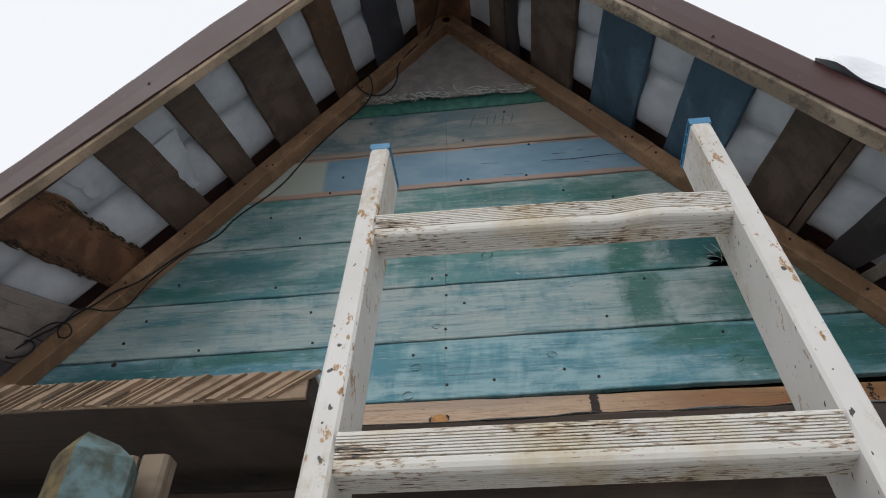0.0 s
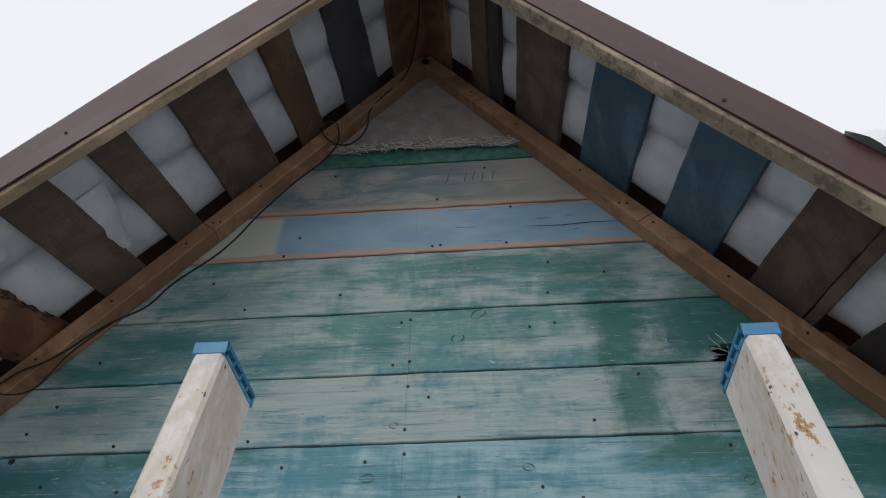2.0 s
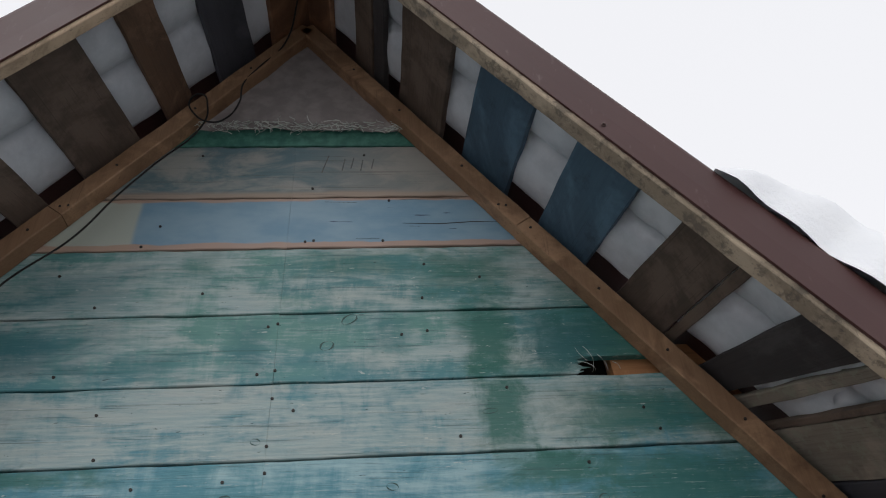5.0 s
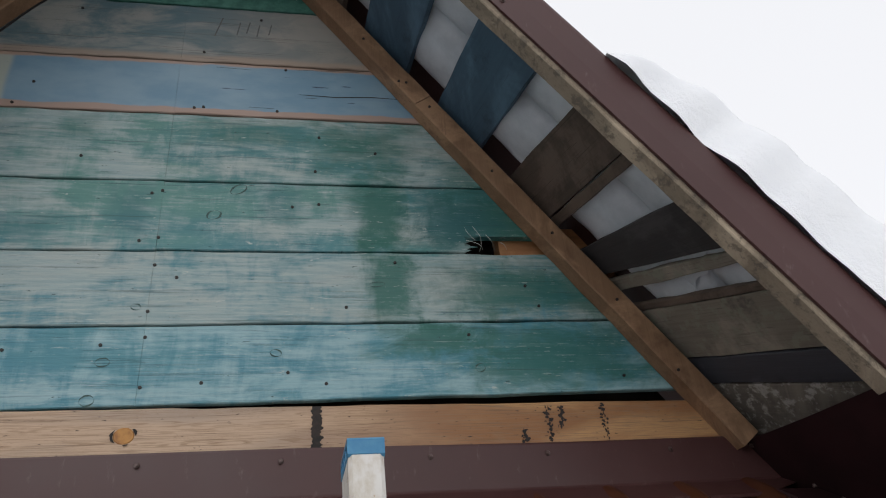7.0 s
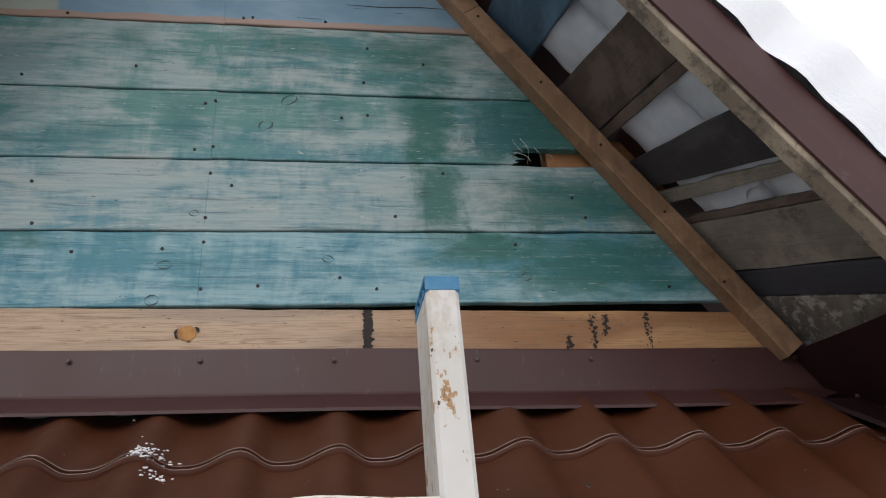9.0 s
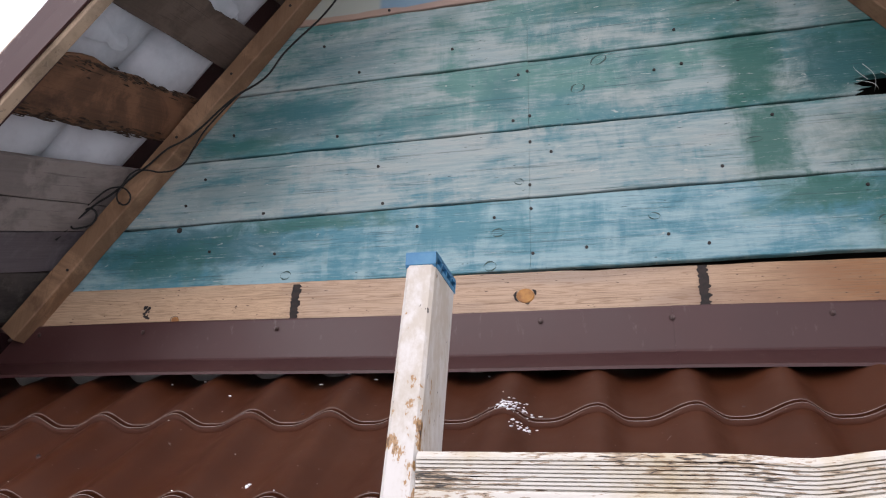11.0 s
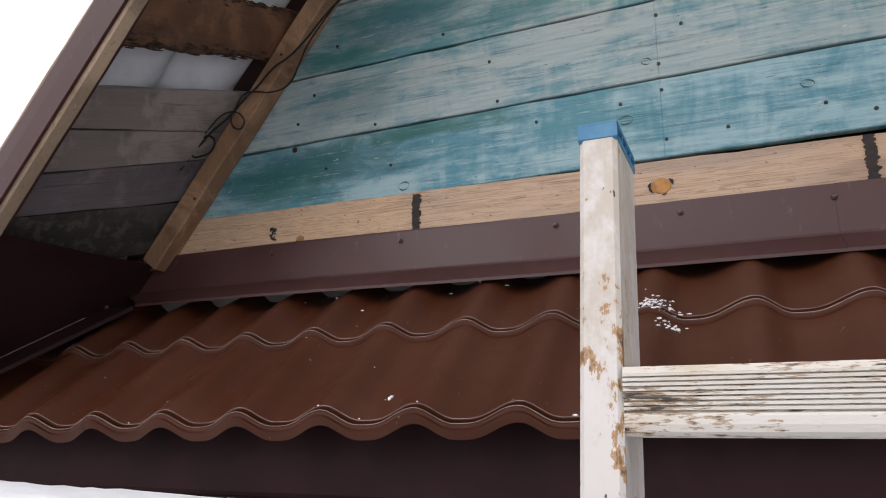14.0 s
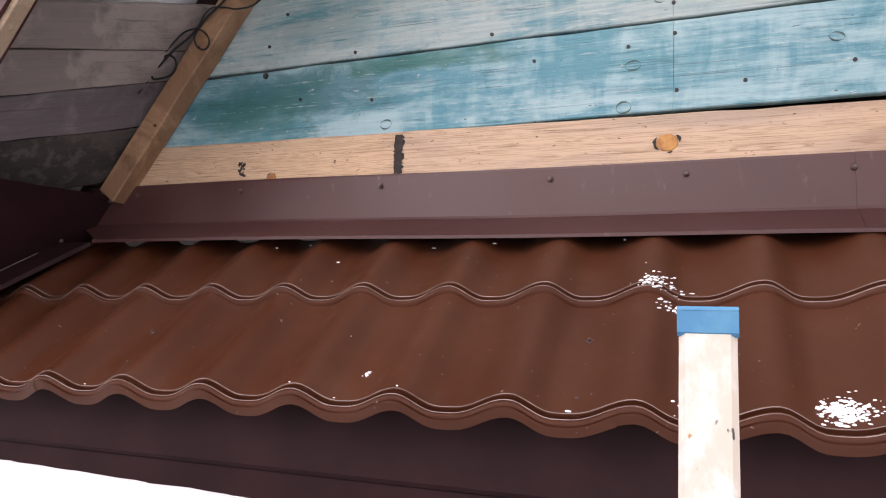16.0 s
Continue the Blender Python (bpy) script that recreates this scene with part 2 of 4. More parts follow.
def rung_paint():
    m = Mat("worn_white_rung_paint", 0.5)
    wide = m.noise(1.0, 4, (9, 30, 30), 0.6, 6)
    dash = m.noise(1.0, 4, (105, 520, 520), 0.62, 2)
    small = m.noise(1.0, 5, (120, 300, 300), 0.66, 7)
    base = m.mix(m.ramp(m.noise(13, 6, seed=11, rough=0.65), 0.45, 0.68), (0.62, 0.595, 0.54), (0.50, 0.42, 0.28))
    chip = m.op("ADD", dash, m.op("MULTIPLY", m.op("SUBTRACT", wide, 0.5), 0.75))
    col = m.mix(m.op("MULTIPLY", m.ramp(chip, 0.545, 0.60), 0.75), base, (0.27, 0.17, 0.085))
    col = m.mix(m.ramp(chip, 0.655, 0.675), col, (0.035, 0.028, 0.022))
    flake = m.ramp(m.op("ADD", m.op("MULTIPLY", m.noise(1.0, 5, (22, 60, 60), 0.62, 23), 0.7), m.op("MULTIPLY", small, 0.3)), 0.675, 0.69)
    col = m.mix(flake, col, (0.04, 0.032, 0.026))
    return m.done(col, m.op("SUBTRACT", 1.0, chip), 0.35, 0.0008)


def snow_mat():
    m = Mat("snow", 0.85)
    m.b.inputs["Subsurface Weight"].default_value = 0.0
    n = m.noise(14, 6, rough=0.7)
    return m.done(m.mix(n, (0.80, 0.82, 0.85), (0.88, 0.89, 0.90)), n, 0.6, 0.01)


def film_mat():
    m = Mat("milky_roof_film", 0.35)
    n = m.noise(6, 5, (1, 1, 1), 0.65, 2)
    col = m.mix(m.ramp(n, 0.35, 0.65), (0.42, 0.44, 0.47), (0.55, 0.57, 0.60))
    return m.done(col, m.noise(18, 4, seed=7), 0.35, 0.006)


def plain(name, c1, c2, scale, rough, metal=0.0, bump=0.2):
    m = Mat(name, rough, metal)
    n = m.noise(scale, 5, seed=1.0)
    return m.done(m.mix(m.ramp(n, 0.35, 0.65), c1, c2), n, bump, 0.002)


def raw_pine():
    m = Mat("raw_pine", 0.7)
    rings = m.noise(1.0, 4, (1.3, 6, 60), 0.55, 3.0, 1.2)
    fine = m.noise(1.0, 6, (5, 40, 240), 0.65, 4.0, 0.4)
    tone = m.noise(1.0, 5, (1.6, 3, 7), 0.6, 12.0, 0.5)
    x = m.axis(0)
    warm = m.ramp(m.op("ADD", x, m.op("MULTIPLY", tone, 0.8)), 0.55, 1.3)
    base = m.mix(m.ramp(tone, 0.38, 0.62), (0.47, 0.335, 0.23), (0.355, 0.272, 0.208))
    base = m.mix(warm, base, m.mix(m.ramp(tone, 0.4, 0.6), (0.42, 0.235, 0.10), (0.25, 0.115, 0.045)))
    left = m.ramp(x, -0.55, -0.7)
    base = m.mix(m.op("MULTIPLY", left, 0.6), base, (0.53, 0.36, 0.215))
    lines = m.ramp(m.op("SINE", m.op("MULTIPLY", rings, 75.0), 0), 0.2, 0.95)
    col = m.mix(m.op("MULTIPLY", lines, 0.6), base, (0.24, 0.15, 0.085))
    col = m.mix(m.op("MULTIPLY", m.ramp(fine, 0.46, 0.32), 0.6), col, (0.14, 0.085, 0.05))
    pit = m.ramp(m.noise(1.0, 4, (46, 60, 150), 0.66, 9.0), 0.64, 0.68)
    col = m.mix(pit, col, (0.06, 0.035, 0.022))
    return m.done(col, m.op("ADD", fine, rings), 0.45, 0.0015)


TEAL, BLUE, GREYBLUE = painted_teal(), painted_blue(), worn_grey_blue()
PINE = raw_pine()
TRIM = wood("brown_batten_wood", (0.27, 0.160, 0.088), (0.20, 0.112, 0.058), (0.10, 0.05, 0.025), 2, 0.7, seed=5)
SHEATH = wood("old_brown_board", (0.095, 0.066, 0.048), (0.064, 0.044, 0.033), (0.028, 0.020, 0.015), 1, 0.8, seed=11)
RUSTD = wood("dark_reddish_board", (0.135, 0.075, 0.042), (0.09, 0.050, 0.030), (0.04, 0.022, 0.014), 1, 0.75, seed=17)
RUST = wood("reddish_bark_wood", (0.17, 0.080, 0.036), (0.11, 0.052, 0.025), (0.045, 0.022, 0.013), 1, 0.75, seed=19)
GREYB = wood("grey_weathered_board", (0.20, 0.172, 0.135), (0.145, 0.122, 0.095), (0.05, 0.042, 0.036), 1, 0.85, seed=23, mould=(0.20, 0.20, 0.15))
MAUVE = wood("mauve_stained_board", (0.150, 0.130, 0.138), (0.110, 0.095, 0.102), (0.045, 0.038, 0.042), 1, 0.8, seed=27)
SOOTY = wood("sooty_board", (0.055, 0.047, 0.042), (0.036, 0.030, 0.028), (0.014, 0.012, 0.012), 1, 0.85, seed=28, mould=(0.10, 0.09, 0.075))
MOULDY = wood("mould_speckled_board", (0.15, 0.13, 0.105), (0.105, 0.09, 0.075), (0.05, 0.042, 0.036), 1, 0.9, seed=30, mould=(0.42, 0.40, 0.365))
GREYL = wood("smooth_grey_board", (0.215, 0.185, 0.168), (0.170, 0.146, 0.133), (0.085, 0.072, 0.066), 1, 0.85, seed=25)
BLACKB = wood("blackened_board", (0.042, 0.036, 0.036), (0.030, 0.026, 0.026), (0.015, 0.013, 0.013), 1, 0.8, seed=29)
BARK = plain("dark_bark", (0.028, 0.016, 0.010), (0.085, 0.050, 0.030), 60, 0.9, bump=0.6)
NAVY = wood("dark_blue_painted_board", (0.055, 0.105, 0.150), (0.042, 0.082, 0.122), (0.020, 0.038, 0.055), 1, 0.6, seed=31)
NAVYD = wood("blue_black_painted_board", (0.056, 0.057, 0.068), (0.040, 0.041, 0.050), (0.02, 0.021, 0.026), 1, 0.6, seed=33)
RAFTER = wood("mouldy_pale_rafter", (0.33, 0.245, 0.165), (0.25, 0.185, 0.12), (0.11, 0.08, 0.055), 2, 0.8, seed=37)
RAFTERM = wood("mouldy_speckled_rafter", (0.31, 0.25, 0.18), (0.24, 0.19, 0.135), (0.10, 0.08, 0.06), 2, 0.85, seed=39, mould=(0.075, 0.062, 0.05))
DECKW = wood("rough_sawn_plank", (0.29, 0.205, 0.135), (0.20, 0.14, 0.09), (0.09, 0.06, 0.04), 0, 0.85, seed=41)
STAKE = wood("rough_grey_brown_stake", (0.22, 0.17, 0.12), (0.15, 0.11, 0.08), (0.06, 0.045, 0.03), 2, 0.85, seed=49)
MOSSY = plain("mossy_ochre_wood", (0.05, 0.036, 0.015), (0.13, 0.10, 0.04), 60, 0.9, bump=0.7)
ORANGE = wood("orange_pine", (0.42, 0.20, 0.085), (0.33, 0.15, 0.06), (0.15, 0.07, 0.03), 0, 0.7, seed=43)
# old wood, darkened further to paint in the shade under the deck
OLD = wood("shade_darkened_old_plank", (0.055, 0.038, 0.027), (0.036, 0.025, 0.018), (0.014, 0.010, 0.008), 0, 0.85, seed=47)
# unseen ground, greyed so that less light bounces onto the undersides
DULL_SNOW = plain("greyed_ground_snow", (0.31, 0.31, 0.31), (0.43, 0.43, 0.44), 0.4, 0.9)
# brown coated metal with the shade under eave and soffit painted in
SHADED_METAL = plain("brown_metal_with_shade", (0.019, 0.0078, 0.0088), (0.027, 0.0108, 0.0120), 6, 0.6)
SHADED_METAL.node_tree.nodes["Principled BSDF"].inputs["Specular IOR Level"].default_value = 0.12
METAL, TILE = brown_metal(), tile_metal()
PAINT, RUNGP = ladder_paint(), rung_paint()
CAPBLUE = plain("blue_plastic", (0.030, 0.165, 0.32), (0.06, 0.22, 0.36), 60, 0.45)
DARKBLUE = plain("shaded_blue_plastic", (0.010, 0.035, 0.07), (0.014, 0.045, 0.085), 40, 0.5)
SNOW, FILM = snow_mat(), film_mat()
GREENP = plain("dark_green_paint", (0.018, 0.10, 0.075), (0.05, 0.17, 0.13), 30, 0.6)
POSTP = plain("flaking_teal_on_wood", (0.055, 0.065, 0.05), (0.12, 0.19, 0.20), 60, 0.85, bump=0.9)
SCRATCH = plain("grey_scratch", (0.07, 0.075, 0.075), (0.11, 0.11, 0.105), 90, 0.8)
TAR = plain("black_tar", (0.012, 0.010, 0.009), (0.03, 0.02, 0.016), 60, 0.8)
STEEL = plain("dark_steel", (0.015, 0.014, 0.014), (0.035, 0.03, 0.028), 200, 0.5, 0.6)
SCREW = plain("brown_screw_head", (0.06, 0.035, 0.03), (0.09, 0.055, 0.05), 200, 0.4, 0.2)
# pale colour stands for sky light caught on sharp metal bends
CREASE_GLINT = plain("crease_glint_metal", (0.16, 0.11, 0.095), (0.24, 0.18, 0.16), 30, 0.4)
CABLE = plain("black_cable_rubber", (0.004, 0.004, 0.004), (0.008, 0.008, 0.008), 80, 0.8)
CLOTH = plain("grey_felt", (0.20, 0.175, 0.17), (0.26, 0.235, 0.225), 18, 0.95, bump=0.6)
FRINGE = plain("pale_fibre", (0.38, 0.42, 0.38), (0.5, 0.52, 0.48), 90, 0.9)
VOID = plain("attic_gloom_backing", (0.02, 0.016, 0.013), (0.035, 0.028, 0.022), 6, 0.9)
KNOT = plain("amber_knot_wood", (0.42, 0.20, 0.045), (0.25, 0.10, 0.025), 45, 0.6)
MARK = plain("dark_paint_mark", (0.03, 0.07, 0.065), (0.05, 0.09, 0.08), 90, 0.8)
PLASTER = plain("grey_house_wall", (0.30, 0.29, 0.27), (0.38, 0.36, 0.33), 5, 0.9)
GREYTILE = plain("grey_brown_far_roof", (0.16, 0.14, 0.14), (0.22, 0.20, 0.195), 8, 0.7)


# ---- mesh helpers ----
def mesh_object(name, bm, material, smooth=False):
    bmesh.ops.recalc_face_normals(bm, faces=bm.faces[:])
    me = bpy.data.meshes.new(name)
    bm.to_mesh(me)
    bm.free()
    me.materials.append(material)
    if smooth:
        me.shade_smooth()
    return new(name, me)


def part(name, bm, material, parent, label="", smooth=False):
    ob = mesh_object(name, bm, material, smooth)
    ob.parent = parent
    if label:
        tagged(ob, label)
    return ob


def empty(name, label, category, group="", kind="", at=(0, 0, 0)):
    ob = new(name)
    ob.location = at
    ob.empty_display_size = 0.1
    return tagged(ob, label, category, group, kind)


def slab(bm, f, u0, u1, v0, v1, w0, w1, n=8, jit=0.0, ch=0.002, seed=0.0, chv0=None, chv1=None):
    """A plank along u with chamfered, slightly uneven long edges; f maps (u, v, w) to the world."""
    c0, c1 = ch if chv0 is None else chv0, ch if chv1 is None else chv1
    rings = []
    for i in range(n + 1):
        u = u0 + (u1 - u0) * i / n
        a = v0 + (jit * noise.noise(Vector((u * 9, seed, 0))) if c0 else 0)
        b = v1 + (jit * noise.noise(Vector((u * 9, seed, 7))) if c1 else 0)
        pts = [(a + c0, w0), (b - c1, w0), (b, w0 + ch), (b, w1 - ch), (b - c1, w1), (a + c0, w1), (a, w1 - ch), (a, w0 + ch)]
        rings.append([bm.verts.new(f(u, v, w)) for v, w in pts])
    for p, q in zip(rings, rings[1:]):
        for k in range(8):
            bm.faces.new((p[k], p[(k + 1) % 8], q[(k + 1) % 8], q[k]))
    bm.faces.new(rings[0][::-1])
    bm.faces.new(rings[-1])


def plate(bm, profile, f, us):
    """A bent sheet: an outline of (v, w) points swept over the steps us."""
    rows = [[bm.verts.new(f(u, v, w)) for v, w in profile] for u in us]
    for p, q in zip(rows, rows[1:]):
        for k in range(len(profile) - 1):
            bm.faces.new((p[k], p[k + 1], q[k + 1], q[k]))


def disc(bm, m, r, h, n=10):
    bmesh.ops.create_cone(bm, cap_ends=True, segments=n, radius1=r, radius2=r * 0.8, depth=h, matrix=m)


def straight(u, v, w):
    return (u, w, v)


FACE = Matrix.Rotation(radians(90), 4, "X")
K = 1.38
CT, ST = 1 / math.hypot(1, K), K / math.hypot(1, K)
RIDGE = 5.26


def pitch(side):
    """Maps (y, distance down the slope, height over the soffit) of one roof side to the world."""
    return lambda y, s, p: (side * (s * CT + p * ST), y, RIDGE - s * ST + p * CT)


def down(side):
    return lambda s, y, p: (side * (s * CT + p * ST), y, RIDGE - s * ST + p * CT)


def small_mesh(name, build, material):
    bm = bmesh.new()
    build(bm)
    me = bpy.data.meshes.new(name)
    bm.to_mesh(me)
    bm.free()
    me.materials.append(material)
    return me


NAIL = small_mesh("nail", lambda bm: disc(bm, FACE, 0.0048, 0.004, 8), STEEL)


def screw_shape(bm):
    disc(bm, FACE @ Matrix.Translation((0, 0, 0.001)), 0.0065, 0.002, 14)
    disc(bm, FACE @ Matrix.Translation((0, 0, 0.004)), 0.004, 0.004, 6)


SCREWM = small_mesh("screw", screw_shape, SCREW)


def put(name, me, parent, at, turn=None):
    ob = new(name, me)
    ob.parent = parent
    ob.matrix_basis = Matrix.Translation(at) @ (turn or Matrix())
    return ob


# ---- gable wall ----
RISE = 0.012


def reach(z):
    """Half the wall's width at height z, to the middle of the battens."""
    return (5.215 - z) / 1.366


def gable_board(z0, z1, material, label, seed, notch=None):
    thing = empty("gable_board", label, "board", "gable boards", "structure")
    mid = -0.003

    def left(u, v, w):
        x = -reach(v) + (mid - 0.0003 + reach(v)) * u
        return (x, w, v + RISE * x)

    def right(u, v, w):
        x = mid + 0.0003 + (reach(v) - mid) * u
        return (x, w, v + RISE * x)

    def half(f, u0, u1, a, b, n, sd, **ends):
        bm = bmesh.new()
        slab(bm, f, u0, u1, a, b, 0.0, 0.024, n, 0.004, 0.0025, sd, **ends)
        return part("board", bm, material, thing)

    g = 0.0028
    half(left, 0, 1, z0 + g, z1 - g, 26, seed)
    if not notch:
        half(right, 0, 1, z0 + g, z1 - g, 26, seed + 3)
        return thing
    zc, xc = notch
    half(right, 0, 1, zc, z1 - g, 26, seed + 3, chv0=0.0)
    half(lambda u, v, w: (u, w, v + RISE * u), mid + 0.0008, xc, z0 + g, zc, 14, seed + 5, chv1=0.0)
    # splinters at the broken end
    rng = random.Random(4)
    for k in range(7):
        bm = bmesh.new()
        zz = z0 + 0.008 + (zc - z0 - 0.01) * k / 6
        ln = rng.uniform(0.010, 0.045)
        vs = [bm.verts.new((xc - 0.002, y, zz + d + RISE * xc)) for y, d in ((0.002, -0.005), (0.002, 0.005), (0.02, 0.0))]
        tip = bm.verts.new((xc + ln, rng.uniform(-0.004, 0.016), zz + rng.uniform(-0.004, 0.006) + RISE * xc))
        for a in range(3):
            bm.faces.new((vs[a], vs[(a + 1) % 3], tip))
        part("splinter", bm, material, thing)
    # torn pale fibres across the hole
    for x0, za, x1, zb, bow in ((0.822, 3.845, 0.835, 3.765, 0.012), (0.826, 3.80, 0.80, 3.842, -0.008), (0.858, 3.818, 0.878, 3.768, 0.003), (0.80, 3.80, 0.845, 3.770, 0.010), (0.895, 3.795, 0.912, 3.772, 0.002)):
        bm = bmesh.new()
        prev = None
        for k in range(7):
            q = k / 6
            wv = 0.0008 * (1 - 0.6 * q)
            px, pz, py = x0 + (x1 - x0) * q + bow * math.sin(math.pi * q), za + (zb - za) * q + RISE * x0, -0.003 - 0.006 * math.sin(math.pi * q)
            cur = [bm.verts.new((px - wv, py, pz)), bm.verts.new((px + wv, py, pz)), bm.verts.new((px, py - wv, pz + wv))]
            if prev:
                for e in range(3):
                    bm.faces.new((prev[e], prev[(e + 1) % 3], cur[(e + 1) % 3], cur[e]))
            prev = cur
        part("fibre", bm, FRINGE, thing, "pale torn wood fibre")
    return thing


wall = []
COURSES = [
    (3.358, 3.557, TEAL, "weathered teal and blue painted board above raw beam", None),
    (3.557, 3.762, TEAL, "pale worn teal painted gable board with nail heads", None),
    (3.762, 3.977, TEAL, "teal painted board with a broken splintered corner", (3.815, 0.795)),
    (3.977, 4.208, TEAL, "green and teal painted gable board, brushed and worn", None),
    (4.208, 4.412, BLUE, "light blue painted board with bare brown edges", None),
    (4.412, 4.645, GREYBLUE, "worn grey-blue painted board with scratched strokes", None),
]
for i, (z0, z1, mt, lb, nt) in enumerate(COURSES):
    wall.append(gable_board(z0, z1, mt, lb, 5.3 * i, nt))

top_strip = empty("gable_board", "narrow dark green painted strip under felt", "board", "gable boards", "structure")
bm = bmesh.new()
slab(bm, lambda u, v, w: ((2 * u - 1) * reach(v), w, v + RISE * (2 * u - 1) * reach(v)), 0, 1, 4.648, 4.80, 0.0, 0.02, 20, 0.003, 0.002, 44)
part("board", bm, GREENP, top_strip)

felt = empty("felt_sheet", "grey felt sheet with frayed lower edge filling gable peak", "insulation", "", "structure")
bm = bmesh.new()
cols, rws = 28, 16
grid = []
for j in range(rws + 1):
    row = []
    for i in range(cols + 1):
        q = i / cols
        low = 4.712 + 0.012 * noise.noise(Vector((q * 14, 3, 1)))
        z = low + (5.19 - low) * j / rws
        x = (2 * q - 1) * max(0.004, reach(z))
        row.append(bm.verts.new((x, -0.010 - 0.010 * noise.noise(Vector((x * 6, z * 6, 2))), z)))
    grid.append(row)
for p, q in zip(grid, grid[1:]):
    for k in range(cols):
        bm.faces.new((p[k], p[k + 1], q[k + 1], q[k]))
part("sheet", bm, CLOTH, felt, smooth=True)
bm = bmesh.new()
rng = random.Random(12)
for k in range(220):
    x = rng.uniform(-0.36, 0.36)
    z = 4.715 + rng.uniform(-0.012, 0.03)
    a = rng.gauss(-1.57, 0.9)
    ln = rng.uniform(0.012, 0.045)
    dx, dz = math.cos(a) * ln, math.sin(a) * ln
    wv = 0.0011
    bend = rng.uniform(-0.012, 0.012)
    p = [(x, z), (x + dx * 0.5 + bend, z + dz * 0.5), (x + dx, z + dz)]
    prev = None
    for t, (px, pz) in enumerate(p):
        y = -0.021 - 0.006 * t
        cur = [bm.verts.new((px - wv, y, pz - wv)), bm.verts.new((px + wv, y, pz + wv)), bm.verts.new((px, y - 0.002, pz))]
        if prev:
            for e in range(3):
                bm.faces.new((prev[e], prev[(e + 1) % 3], cur[(e + 1) % 3], cur[e]))
        prev = cur
fr = part("fringe", bm, FRINGE, felt, "pale frayed fibres")
tagged(fr, kind="stuff")

# nails and knots in the boards
NAILS = {
    0: [(-0.095, 3.508), (0.0, 3.526), (0.003, 3.403), (0.135, 3.41), (-0.30, 3.50), (0.42, 3.40), (-0.70, 3.45), (1.18, 3.40), (0.78, 3.52), (-0.9, 3.47), (0.33, 3.43)],
    1: [(0.0, 3.72), (0.055, 3.685), (-0.002, 3.593), (-0.42, 3.69), (-0.40, 3.575), (0.60, 3.73), (0.47, 3.60), (-1.0, 3.62), (0.98, 3.60), (-0.75, 3.575), (0.95, 3.66), (-0.95, 3.70)],
    2: [(-0.045, 3.79), (0.0, 3.80), (-0.03, 3.935), (-0.005, 3.944), (0.40, 3.91), (-0.55, 3.80), (-0.88, 3.84), (0.33, 3.90)],
    3: [(0.39, 4.02), (-0.50, 4.01), (-0.22, 4.05), (0.56, 4.09), (-0.62, 4.12), (0.40, 4.14)],
    4: [(0.05, 4.232), (0.075, 4.236), (-0.42, 4.222), (0.28, 4.232), (-0.38, 4.30), (0.30, 4.395)],
    5: [(0.06, 4.45), (-0.30, 4.6), (0.22, 4.60)],
}
for k, pts in NAILS.items():
    for x, z in pts:
        put("nail", NAIL, wall[k], (x, -0.001, z + RISE * x))


def ring_mark(parent, x, z, rx, rz, tilt, material=MARK, wide=0.28):
    bm = bmesh.new()
    n = 20
    out, inn = [], []
    for i in range(n):
        a = 2 * math.pi * i / n
        k = 1 + 0.12 * noise.noise(Vector((x * 9, z * 9, i * 0.7)))
        for lst, r in ((out, 1.0), (inn, 1 - wide * (0.6 + 0.5 * math.sin(a * 2 + x * 20)))):
            px, pz = math.cos(a) * rx * r * k, math.sin(a) * rz * r * k
            lst.append(bm.verts.new((x + px * math.cos(tilt) - pz * math.sin(tilt), -0.0012, z + RISE * x + px * math.sin(tilt) + pz * math.cos(tilt))))
    for i in range(n):
        bm.faces.new((out[i], out[(i + 1) % n], inn[(i + 1) % n], inn[i]))
    return part("knot", bm, material, parent)


for k, x, z, rx, rz, tl in ((2, 0.188, 3.953, 0.024, 0.015, 0.5), (0, 0.801, 3.430, 0.013, 0.012, 0), (0, -0.085, 3.465, 0.016, 0.012, 0), (0, -0.105, 3.375, 0.016, 0.014, 0),
                            (0, 0.30, 3.48, 0.014, 0.010, 0), (1, -0.03, 3.605, 0.012, 0.009, 0), (2, 0.13, 3.87, 0.02, 0.014, 0.2), (0, -0.66, 3.385, 0.015, 0.012, 0.3), (1, 0.55, 3.665, 0.02, 0.008, 0.1)):
    ring_mark(wall[k], x, z, rx, rz, tl)
bm = bmesh.new()
disc(bm, Matrix.Translation((-1.007, -0.001, 3.531)) @ FACE, 0.0095, 0.003, 6)
part("hole", bm, TAR, wall[1])
# scratched strokes, too faint to read
for x0, z0, x1, z1 in ((0.085, 4.52, 0.105, 4.60), (0.15, 4.53, 0.158, 4.585), (0.178, 4.54, 0.187, 4.59), (0.21, 4.53, 0.216, 4.58), (0.245, 4.54, 0.252, 4.585)):
    bm = bmesh.new()
    d = Vector((x1 - x0, 0, z1 - z0))
    nrm = Vector((-d.z, 0, d.x)).normalized() * 0.002
    bm.faces.new([bm.verts.new(Vector((px, -0.0011, pz)) + s * nrm) for px, pz, s in ((x0, z0, 1), (x1, z1, 1), (x1, z1, -1), (x0, z0, -1))])
    part("scratch", bm, SCRATCH, wall[5])

